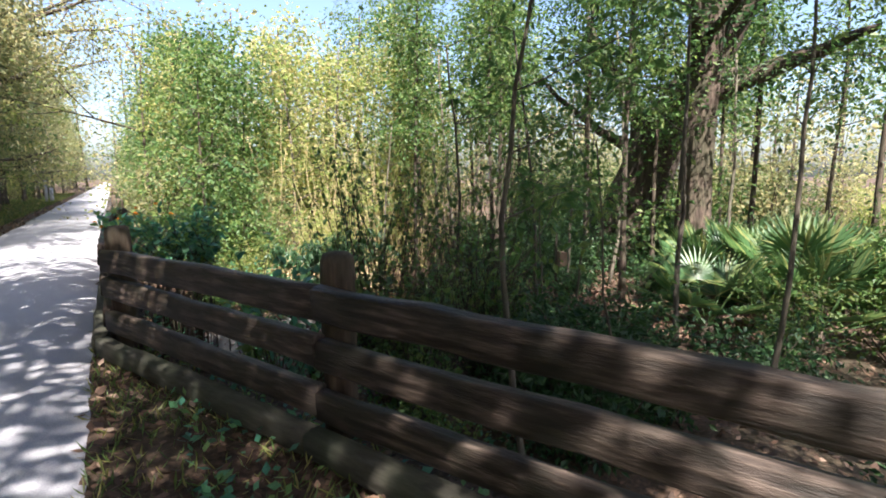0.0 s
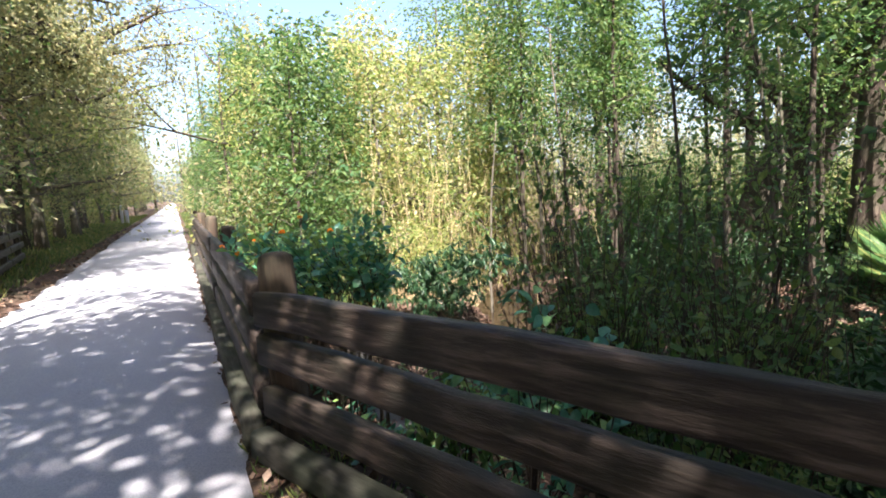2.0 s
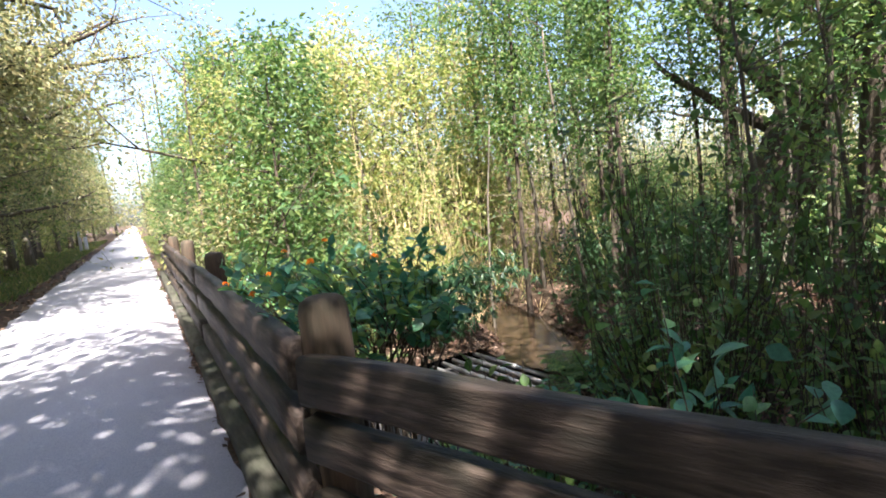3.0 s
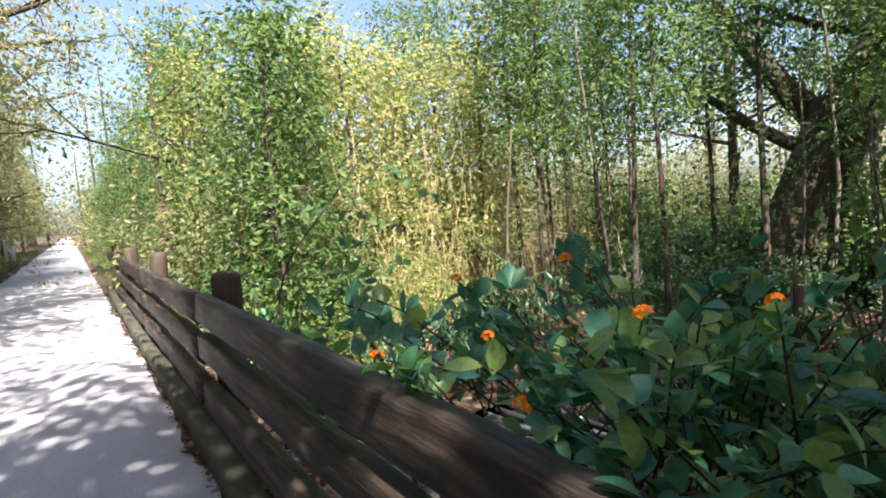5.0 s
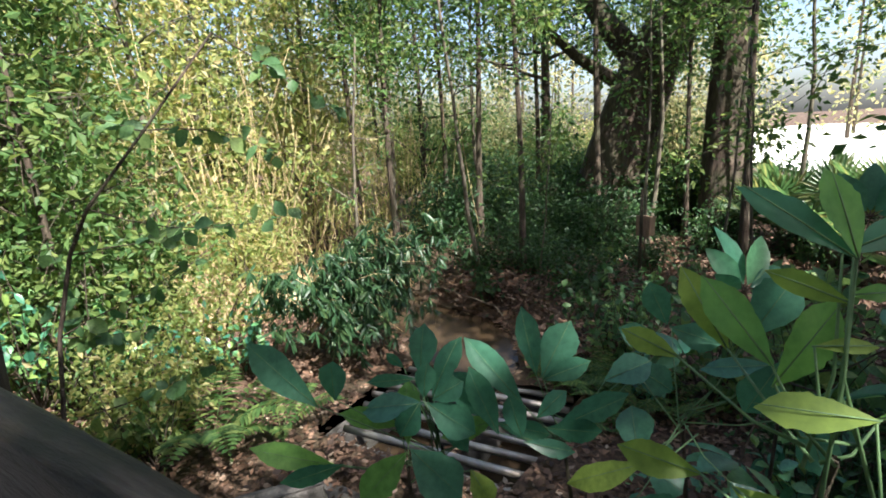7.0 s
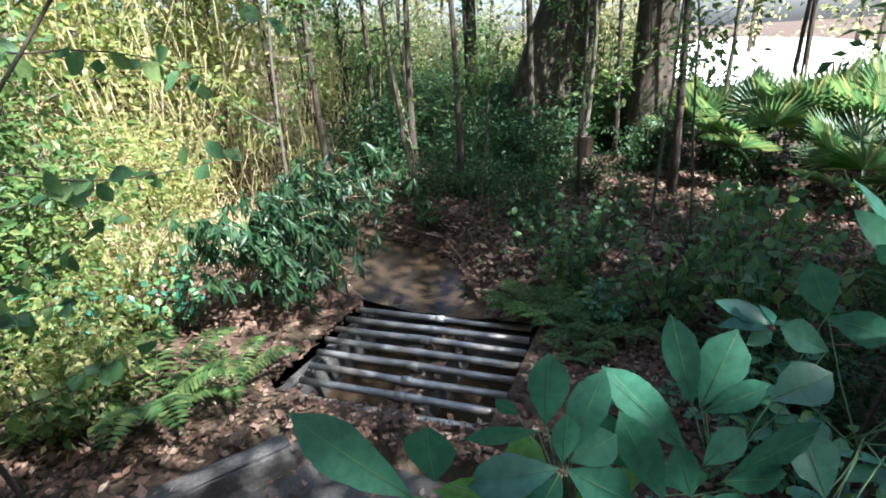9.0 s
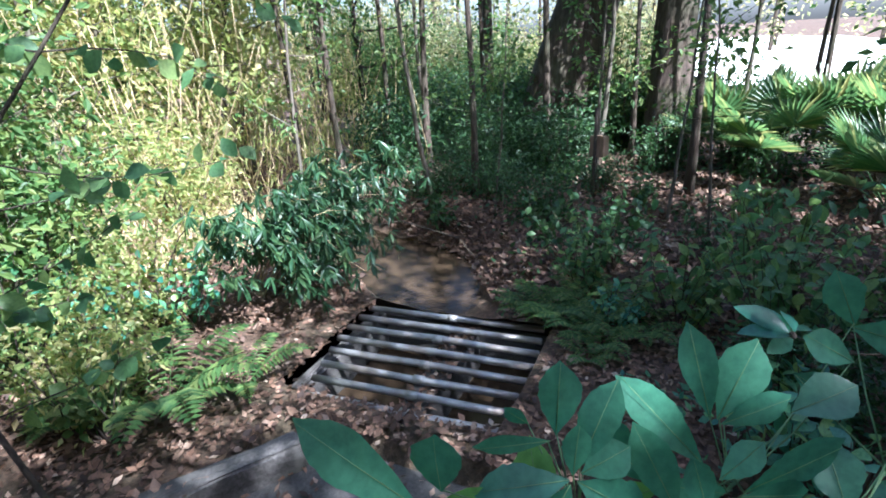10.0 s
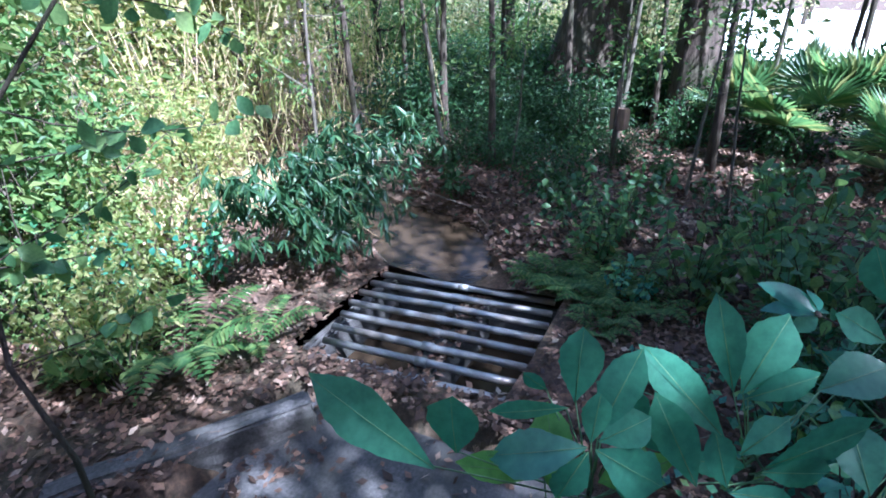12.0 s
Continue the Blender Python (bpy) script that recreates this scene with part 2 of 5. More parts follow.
        for k in range(rows):
            f = k / (rows - 1)
            w = np.interp(f, fs, ws) * width * 0.43
            mid = base + axis * L * f + side * (bend * L * f * (1 - f)) - up * (droop * L * f * f)
            for c in cols:
                fold = 0.15 * abs(c) - 0.10 * c * c * f + twist * c * f
                pleat = (0.022 if k % 2 else -0.022) * min(1.0, abs(c) * 2.2)
                edge = rng.normal(0, 0.035) * abs(c) if abs(c) == 1.0 else 0.0
                v.append(mid + side * (w * c * (1 + edge)) + up * (w * (fold + pleat)) + axis * (abs(c) * w * 0.16))
        n = len(cols)
        i, j = np.meshgrid(np.arange(rows - 1), np.arange(n - 1), indexing="ij")
        p = (i * n + j).ravel()
        self.add(v, np.concatenate([np.stack([p, p + n, p + n + 1], -1), np.stack([p, p + n + 1, p + 1], -1)]))

    def mesh(self, name, smooth=False):
        return quick_mesh(name, np.concatenate(self.v), np.concatenate(self.t), smooth)


def unit(a):
    return a / (np.linalg.norm(a, axis=-1, keepdims=True) + 1e-9)


def path_between(a, b, k, bend, rng):
    """A crooked line from a to b."""
    a, b = np.asarray(a, float), np.asarray(b, float)
    s = np.linspace(0, 1, k)[:, None]
    d = np.linalg.norm(b - a)
    return a + (b - a) * s + np.sin(s * np.pi) * rng.standard_normal(3) * bend * d + np.r_[[[0, 0, 0]], rng.standard_normal((k - 2, 3)) * bend * d * 0.12, [[0, 0, 0]]]


def clump_leaves(g, centres, per, spread, length, width, rng, flat=0.5, hang=0.3):
    """Leaves in clumps round twig ends."""
    c = np.repeat(np.asarray(centres), per, axis=0)
    off = rng.standard_normal((len(c), 3)) * spread * np.array([1, 1, 0.7])
    ax = unit(off + rng.standard_normal((len(c), 3)) * 0.5 * spread + np.array([0, 0, -hang * spread]))
    nm = unit(rng.standard_normal((len(c), 3)) * (1 - flat) + np.array([0, 0, flat]))
    s = rng.uniform(0.7, 1.3, len(c))
    g.leaves(c + off, ax, nm, length * s, width * s)


# ---- ground ----
CREEK = np.array([(3.45, 11.8), (5.35, 12.4), (6.7, 13.4), (7.6, 15.7), (8.0, 20.0)])


def creek_distance(x, y):
    d = np.full(np.shape(x), 1e9)
    for (ax, ay), (bx, by) in zip(CREEK[:-1], CREEK[1:]):
        ux, uy = bx - ax, by - ay
        s = np.clip(((x - ax) * ux + (y - ay) * uy) / (ux * ux + uy * uy), 0, 1)
        d = np.minimum(d, np.hypot(x - ax - s * ux, y - ay - s * uy))
    return d


def smooth(a, b, x):
    s = np.clip((x - a) / (b - a), 0, 1)
    return s * s * (3 - 2 * s)


def fence_x(y):
    """The line of the fence: straight beside the trail, flared at the near end."""
    y = np.asarray(y, float)
    return 0.42 + 0.004 * np.maximum(y - 7.4, 0) + np.where(y < 7.4, (7.4 - y) * 0.38, 0)


def ground_z(x, y):
    x, y = np.asarray(x, float), np.asarray(y, float)
    fx = fence_x(np.clip(y, -3, 60))
    bump = 0.05 * np.sin(x * 1.7 + y * 0.9) + 0.04 * np.sin(x * 0.6 - y * 1.9) + 0.03 * np.sin(3.1 * x) * np.cos(2.3 * y)
    floor = -1.18 - 0.22 * smooth(3, 9, x) - 0.15 * smooth(9, 20, x) + bump
    far = 0.0
    steep = smooth(8.7, 9.4, y) * (1 - smooth(13.4, 14.6, y))
    drop = smooth(0.15, 1.75, x - fx) * (1 - steep) + smooth(0.12, 0.50, x - fx) * steep
    right = drop * floor + far - 0.04
    cd = creek_distance(x, y)
    right = right - 0.6 * (1 - smooth(0.55, 1.5, cd)) * smooth(4.7, 5.2, x)
    right = np.where((x > 0.95) & (x < 2.65) & (y > 9.4) & (y < 12.35), np.minimum(right, -1.42), right)
    left = -0.05 + 0.35 * smooth(-4.0, -9.0, x) + bump * smooth(-2.8, -4.5, x)
    return np.where(x > 0.15, right, left)


PIT = (3.05, 4.75, 10.65, 12.70)


def spaced(lo, hi, step, reach, grow):
    a = list(np.arange(lo, hi + 1e-6, step))
    s, p = step, hi
    while p < reach:
        s *= grow
        p += s
        a.append(p)
    s, p = step, lo
    while p > -reach:
        s *= grow
        p -= s
        a.insert(0, p)
    return np.array(a)


def build_ground():
    xs, ys = spaced(-5, 9, 0.17, 900, 1.14), spaced(-1, 18, 0.17, 900, 1.14)
    X, Y = np.meshgrid(xs, ys, indexing="ij")
    Z = ground_z(X, Y) + np.random.default_rng(3).normal(0, 0.012, X.shape) * (np.hypot(X, Y - 8) < 25)
    Z = np.where((X > -2.55) & (X < 0.2), -0.04, Z)
    n = len(ys)
    v = np.stack([X, Y, Z], -1).reshape(-1, 3)
    i, j = np.meshgrid(np.arange(len(xs) - 1), np.arange(n - 1), indexing="ij")
    cx, cy = (xs[i] + xs[i + 1]) / 2, (ys[j] + ys[j + 1]) / 2
    keep = ~((cx > PIT[0]) & (cx < PIT[1]) & (cy > PIT[2]) & (cy < PIT[3]))
    p = (i * n + j)[keep]
    t = np.concatenate([np.stack([p, p + n, p + n + 1], -1), np.stack([p, p + n + 1, p + 1], -1)])
    tagged(piece("ground", quick_mesh("ground", v, t, True), M["soil"]), "brown leaf-littered soil falling from the trail to a creek", "ground", kind="structure")


build_ground()


def build_trail():
    """The paved path, slightly crowned, with a ragged edge."""
    ys = np.concatenate([np.arange(-12, 40, 0.25), np.arange(40, 300, 3.0)])
    rng = np.random.default_rng(5)
    e1, e2 = rng.normal(0, 0.025, len(ys)), rng.normal(0, 0.05, len(ys))
    cols = np.linspace(0, 1, 9)
    v, f = [], []
    for k, y in enumerate(ys):
        a, b = -2.42 + e2[k], 0.14 + e1[k]
        for c in cols:
            v.append((a + (b - a) * c, y, 0.012 + 0.03 * (1 - (2 * c - 1) ** 2) - (0.05 if c in (0, 1) else 0)))
    for k in range(len(ys) - 1):
        for c in range(8):
            o = k * 9 + c
            f.append((o, o + 1, o + 10, o + 9))
    tagged(piece("road", mesh_of("trail", v, f, True), M["asphalt"]), "weathered grey asphalt trail crossed by patches of sun", "trail", kind="structure")


build_trail()


# Near-white so that distant ground reads as overexposed by the sun.
M["glare_ground"] = surface("glare_white_ground", 12, 0.2, [(0.3, (0.66, 0.65, 0.60)), (0.6, (0.74, 0.73, 0.68)), (0.8, (0.80, 0.79, 0.75))], (0.62, 0.62, 0.52), 0.4, 0.9, 0.3, 0.02)


def build_clearing():
    """Open ground beyond the woods, a sheet with sun glare put into its pale colour."""
    v, f = [], []
    n = 40
    rng = np.random.default_rng(7)
    for k in range(n):
        th = 2 * math.pi * k / n
        r = 1 + rng.normal(0, 0.05)
        x, y = 75 + 52 * r * math.cos(th), 2.0 + 14 * r * math.sin(th)
        v.append((x, y, float(ground_z(x, y)) + 0.16))
    v.append((75, 2.0, float(ground_z(75, 2.0)) + 0.3))
    f = [(k, (k + 1) % n, n) for k in range(n)]
    tagged(piece("pavement_clearing", mesh_of("clearing", v, f, True), M["glare_ground"]), "open ground beyond the woods, coloured near-white for sun glare", "clearing", kind="structure")


build_clearing()


# ---- fence ----
def log_box(length, height, thick, rng, wear=0.0045):
    """A sawn rail with rounded, worn edges, along +y from 0."""
    k = 13
    prof = []
    c = min(height, thick) * 0.2
    h, w = height / 2, thick / 2
    for x, z in ((w, -h + c), (w, h - c), (w - c * 0.4, h - c * 0.35), (w - c, h), (-w + c, h), (-w + c * 0.4, h - c * 0.35), (-w, h - c), (-w, -h + c), (-w + c, -h), (w - c, -h)):
        prof.append((x, z))
    m = len(prof)
    v, f = [], []
    for i in range(k):
        s = i / (k - 1)
        dx, dz = rng.normal(0, wear), rng.normal(0, wear)
        for x, z in prof:
            v.append((x + dx + rng.normal(0, wear * 0.4), s * length + (rng.normal(0, 0.006) if i in (0, k - 1) else 0), z + dz + rng.normal(0, wear * 0.4)))
    for i in range(k - 1):
        for j in range(m):
            f.append((i * m + j, i * m + (j + 1) % m, (i + 1) * m + (j + 1) % m, (i + 1) * m + j))
    f.append(tuple(range(m))[::-1])
    f.append(tuple(range((k - 1) * m, k * m)))
    return mesh_of("rail", v, f, True)


def round_post(height, r, rng):
    """A log post with a domed, weathered top."""
    g = Geo()
    zs = [-0.5, 0.0, height * 0.3, height * 0.6, height * 0.85, height - 0.06, height - 0.025, height - 0.006, height]
    rs = [r, r, r * 0.98, r * 1.01, r * 0.99, r * 0.97, r * 0.86, r * 0.6, r * 0.12]
    g.tube([(0, 0, z) for z in zs], rs, 16, 0.02, rng)
    return g.mesh("post", True)


def between(a, b, z):
    """The pose of a length along +y that runs from a to b at height z."""
    d = Vector((b[0] - a[0], b[1] - a[1], 0))
    return Matrix.Translation((a[0], a[1], z)) @ Matrix.Rotation(math.atan2(-d.x, d.y), 4, "Z"), d.length


def build_fence():
    fence = thing("fence", "dark weathered timber fence, log posts and three rails, beside the trail", "fence", (0, 0, 0))
    rng = np.random.default_rng(11)
    ys = [-1.2, 1.7, 4.65, 7.4, 11.35, 14.95, 18.1, 21.6]
    spots = [(float(fence_x(y)), y) for y in ys]
    for x, y in spots:
        p = piece("post", round_post(1.19 + rng.normal(0, 0.01), 0.103, rng), M["post"], fence)
        p.matrix_basis = pose(x, y, -0.03, rng.normal(0, 1.2), rng.normal(0, 1.2), rng.uniform(0, 360))
    for a, b in zip(spots[:-1], spots[1:]):
        n = Vector((-(b[1] - a[1]), b[0] - a[0])).normalized() * 0.145
        for z, h in ((0.885, 0.20), (0.585, 0.185), (0.30, 0.19)):
            aa, bb = (a[0] + n.x, a[1] + n.y), (b[0] + n.x, b[1] + n.y)
            m, length = between(aa, bb, z + rng.normal(0, 0.008))
            r = piece("rail", log_box(length - 0.012, h, 0.095, rng), M["timber"], fence)
            r.matrix_basis = m @ pose(0, 0.006, 0, rng.normal(0, 0.25), rng.normal(0, 2.0), 0)
        n2 = n * 1.6
        m, length = between((a[0] + n2.x, a[1] + n2.y), (b[0] + n2.x, b[1] + n2.y), 0.07)
        r = piece("kick_board", log_box(length - 0.012, 0.17, 0.13, rng, 0.006), M["kerb_wood"], fence, "mossy pale timber kerb along the fence foot")
        r.matrix_basis = m


build_fence()


def build_far_fence():
    fence = thing("fence", "brown plank fence on the other verge of the trail", "fence", (0, 0, 0))
    rng = np.random.default_rng(12)
    spots = [(-3.45, 17.0), (-3.7, 19.4), (-3.95, 21.8)]
    for x, y in spots:
        p = piece("post", log_box(1.35, 0.13, 0.13, rng), M["timber"], fence)
        p.matrix_basis = pose(x, y, -0.25, 90, 0, 0)
    for a, b in zip(spots[:-1], spots[1:]):
        for z in (0.25, 0.55, 0.85):
            m, length = between((a[0] + 0.11, a[1]), (b[0] + 0.11, b[1]), z)
            r = piece("rail", log_box(length - 0.01, 0.15, 0.06, rng), M["timber"], fence)
            r.matrix_basis = m


build_far_fence()


# ---- creek and grate ----
def block(x0, x1, y0, y1, z0, z1, bevel=0.02, rough=0.006, seed=1):
    bm = bmesh.new()
    bmesh.ops.create_cube(bm, size=1)
    for v in bm.verts:
        v.co = Vector(((x0 + x1) / 2 + v.co.x * (x1 - x0), (y0 + y1) / 2 + v.co.y * (y1 - y0), (z0 + z1) / 2 + v.co.z * (z1 - z0)))
    bmesh.ops.subdivide_edges(bm, edges=bm.edges[:], cuts=5, use_grid_fill=True)
    bmesh.ops.bevel(bm, geom=[e for e in bm.edges if e.is_boundary or e.calc_face_angle(0) > 0.5], offset=bevel, segments=2, affect="EDGES")
    r = random.Random(seed)
    for v in bm.verts:
        v.co += Vector((r.gauss(0, rough), r.gauss(0, rough), r.gauss(0, rough)))
    me = bpy.data.meshes.new("block")
    bm.to_mesh(me)
    bm.free()
    return me


def build_grate():
    grate = thing("drain_grate", "rusty galvanised pipe grate over the creek culvert, strewn with leaves", "drain grate")
    rng = np.random.default_rng(21)
    for k in range(8):
        s = k / 7
        a = np.array((3.03 + 1.53 * s, 12.52 + 0.27 * min(1, s * 1.6), -1.33))
        b = np.array((3.23 + 1.56 * s, 10.62 + 0.22 * s, -1.36))
        g = Geo()
        mid = (a + b) / 2 + rng.normal(0, 0.008, 3)
        g.tube([a, a * 0.75 + b * 0.25, mid, a * 0.25 + b * 0.75, b], [0.034] * 5, 12)
        pipe = piece("pipe", g.mesh("pipe", True), M["steel"], grate)
        g = Geo()
        c = a + (b - a) * 0.5
        d = unit(b - a) * 0.05
        g.tube([c - d, c + d], [0.041, 0.041], 12)
        piece("coupling", g.mesh("coupling", True), M["steel"], pipe)
    x0, x1, y0, y1 = PIT
    walls = [(x0 - 0.16, x0, y0 - 0.1, y1 + 0.1, -2.3, -1.46), (x1, x1 + 0.14, y0 - 0.1, y1 + 0.1, -2.3, -1.47), (x0, x1, y0 - 0.15, y0, -2.3, -1.46), (x0, x1, y1, y1 + 0.15, -2.3, -1.46)]
    for i, w in enumerate(walls):
        tagged(piece("wall_culvert_%d" % i, block(*w, seed=i), M["concrete"]), "stained concrete wall of the culvert pit", "wall", kind="structure")
    tagged(piece("culvert_pier", block(3.25, 4.67, 11.5, 11.74, -2.2, -1.43, 0.03, seed=8), M["concrete"]), "concrete pier under the grate covered with leaves", "pier", kind="structure")
    tagged(piece("floor_culvert", block(x0 - 0.1, x1 + 0.1, y0 - 0.1, y1 + 0.1, -2.4, -2.25, seed=9), M["concrete"]), "dark concrete floor of the culvert pit", "floor", kind="structure")


build_grate()


def build_water():
    xs, ys = np.arange(2.85, 9.0, 0.2), np.arange(10.3, 21, 0.2)
    X, Y = np.meshgrid(xs, ys, indexing="ij")
    Z = np.full(X.shape, -1.86)
    n = len(ys)
    i, j = np.meshgrid(np.arange(len(xs) - 1), np.arange(n - 1), indexing="ij")
    cx, cy = xs[i] + 0.1, ys[j] + 0.1
    keep = (creek_distance(cx, cy) < 1.7) & ((cx > 4.85) | ((cx > PIT[0]) & (cy > PIT[2]) & (cy < PIT[3])))
    p = (i * n + j)[keep]
    t = np.concatenate([np.stack([p, p + n, p + n + 1], -1), np.stack([p, p + n + 1, p + 1], -1)])
    tagged(piece("water", quick_mesh("water", np.stack([X, Y, Z], -1).reshape(-1, 3), t, True), M["water"]), "still dark creek water mirroring sky", "water", kind="structure")


build_water()


def build_slab():
    slab = thing("headwall", "stained concrete culvert headwall with a raised kerb and fallen leaves", "headwall")
    piece("slab", block(1.0, 2.6, 9.5, 12.25, -1.6, -1.30, 0.02, 0.004, 4), M["concrete"], slab)
    k = block(-0.09, 0.09, 0.0, 1.62, -0.35, 0.0, 0.02, 0.006, 5)
    kerb = piece("kerb", k, M["concrete"], slab)
    kerb.matrix_basis = between((2.38, 11.98), (1.0, 12.92), -1.08)[0]


build_slab()


# ---- trees ----
def tree_meshes(seed, height, r0, crown_from, reach, limbs, clumps, per, spread, leaf, lean=(0, 0), leafiness=0.5):
    rng = np.random.default_rng(seed)
    g, crown = Geo(), Geo()
    top = np.array((lean[0], lean[1], height))
    n = 14
    s = np.linspace(0, 1, n)
    line = top * s[:, None] + np.c_[np.sin(s * 5 + seed) * 0.02 * height * s, np.cos(s * 4 + seed) * 0.02 * height * s, 0 * s]
    line[0, 2] = -0.4
    rad = r0 * (1 - 0.75 * s) * (1 + 0.55 * np.exp(-s * 16))
    g.tube(line, rad, 10, 0.05, rng)
    ends = []
    for k in range(limbs):
        f = crown_from + (1 - crown_from) * (k + rng.uniform(0, 0.8)) / limbs
        f = min(f, 0.98)
        a = np.array([np.interp(f, s, line[:, q]) for q in range(3)])
        th = k * 2.4 + rng.uniform(-0.5, 0.5)
        out = reach * (1.15 - 0.75 * f) * rng.uniform(0.4, 1.15)
        b = a + np.array((math.cos(th) * out, math.sin(th) * out, out * rng.uniform(0.1, 0.6)))
        limb = path_between(a, b, 7, 0.08, rng)
        rb = np.interp(f, s, rad) * 0.5
        g.tube(limb, np.linspace(rb, rb * 0.15, 7), 6)
        for c in range(clumps):
            q = leafiness + (1 - leafiness) * rng.uniform()
            p = np.array([np.interp(q, np.linspace(0, 1, 7), limb[:, z]) for z in range(3)])
            e = p + rng.standard_normal(3) * out * 0.22
            g.tube([p, e], [rb * 0.15 + 0.004, 0.003], 3)
            ends.append(e)
    clump_leaves(crown, ends, per, spread, leaf, leaf * 0.55, rng)
    return g.mesh("trunk", True), crown.mesh("crown")


def plant_tree(name, meshes, bark, leaf, label, category, place, group, turn=0.0, scale=1.0):
    t = thing(name, label, category, place, group)
    t.rotation_euler[2], t.scale = turn, (scale,) * 3
    piece("trunk", meshes[0], bark, t)
    piece("crown", meshes[1], leaf, t)
    return t


FOREST = [
    (tree_meshes(1, 13, 0.17, 0.16, 3.4, 24, 12, 26, 0.38, 0.155), M["bark_light"], M["leaf_olive"], "tall slender tree with drooping grey-green foliage"),
    (tree_meshes(2, 11, 0.14, 0.14, 3.2, 24, 11, 20, 0.36, 0.155), M["bark"], M["leaf_green"], "slender woodland tree with fresh green foliage"),
    (tree_meshes(3, 8, 0.09, 0.12, 2.5, 22, 10, 16, 0.30, 0.17), M["bark_light"], M["leaf_yellow"], "young tree with yellowing autumn foliage"),
    (tree_meshes(4, 14, 0.22, 0.34, 4.6, 24, 12, 22, 0.44, 0.165), M["bark"], M["leaf_dark"], "tall dark-barked tree with dense dark foliage"),
    (tree_meshes(5, 12, 0.08, 0.40, 2.0, 16, 9, 26, 0.36, 0.15), M["bark"], M["leaf_green"], "thin straight pole tree with a small high crown"),
    (tree_meshes(6, 6.2, 0.05, 0.14, 1.5, 26, 9, 13, 0.20, 0.13), M["bark"], M["leaf_green"], "young broadleaf tree with loose green foliage"),
    (tree_meshes(7, 13, 0.30, 0.52, 6.0, 26, 14, 28, 0.50, 0.19), M["bark"], M["leaf_dark"], "unseen wide-crowned dark tree added to shade the trail"),
]


def forest(spots, group):
    for kind, x, y, s in spots:
        meshes, bark, leaf, label = FOREST[kind]
        plant_tree("tree", meshes, bark, leaf, label, "tree", (x, y, float(ground_z(x, y))), group, (x * 3.7 + y * 1.3) % 6.28, s)


rng = np.random.default_rng(40)
left = []
for k, y in enumerate(np.concatenate([np.arange(-9, 60, 2.5), np.arange(60, 130, 5)])):
    left.append((int(rng.choice([0, 0, 0, 2, 1])), (-4.2 if y > 16 else -6.2) - rng.uniform(0, 1.3), y + rng.uniform(-0.8, 0.8), rng.uniform(0.75, 1.05)))
    if k % 2 == 0:
        left.append((int(rng.choice([0, 1, 3])), -9.5 - rng.uniform(0, 3), y + rng.uniform(-1, 1), rng.uniform(0.9, 1.2)))
forest(left, "trees beside the left verge")
right = []
for k, y in enumerate(np.concatenate([np.arange(22, 60, 2.8), np.arange(60, 130, 5)])):
    right.append((int(rng.choice([1, 2, 1, 5])), 2.5 + rng.uniform(0, 1.4), y + rng.uniform(-0.8, 0.8), rng.uniform(0.65, 0.95)))
    right.append((int(rng.choice([2, 5, 1])), 7.5 + rng.uniform(0, 3), y + rng.uniform(-1, 1), rng.uniform(0.5, 0.68)))
forest(right, "trees beyond the fence")
forest([(5, 2.3, 15.6, 0.95), (5, 2.9, 17.8, 1.1), (2, 2.3, 20.2, 0.75), (5, 3.9, 18.9, 1.0), (2, 5.6, 19.5, 0.9), (2, 7.8, 21.0, 1.0), (2, 9.5, 19.2, 1.0), (5, 5.2, 21.5, 1.2), (2, 6.4, 24.0, 1.1), (1, 9.8, 23.5, 0.9)], "young trees on the bank")
hill = [(4, 13.2, 17.5, 0.9), (4, 11.0, 15.2, 1.0), (4, 12.6, 12.8, 1.1), (4, 15.5, 15.5, 1.0), (4, 17.5, 10.5, 1.1), (3, 20, 17, 1.0), (4, 13.8, 20.5, 1.0), (1, 16.5, 20.5, 0.9),
        (4, 19.5, 12.6, 1.0), (4, 23, 10.5, 1.0), (4, 21, 6.2, 1.0), (4, 16.2, 6.8, 1.0), (4, 25, 14.5, 1.0), (4, 9.6, 17.8, 0.9), (2, 11.5, 21.5, 1.0),
        (4, 13.0, 3.4, 1.0), (1, 17.5, 2.2, 1.0), (4, 20.5, 3.5, 1.0), (2, 8.5, 24, 1.0), (1, 13, 26, 1.1), (3, 19, 24, 1.1), (4, 10.3, 9.6, 0.9), (4, 13.2, 10.9, 0.8),
        (4, 9.4, 13.4, 0.8), (4, 8.2, 15.6, 0.8), (4, 28, 17, 1.1)]
forest(hill, "trees of the creek woods")
# All out of view; the wide-crowned last one is added for its shade.
back = [(3, 4.5, -4.0, 1.0), (0, -6, -13, 1.0), (3, 0.5, -16, 1.1), (1, 13, -3.5, 1.0), (3, 18, -4, 1.1), (6, -6.4, -3.0, 0.9)]
forest(back, "trees behind the walker")


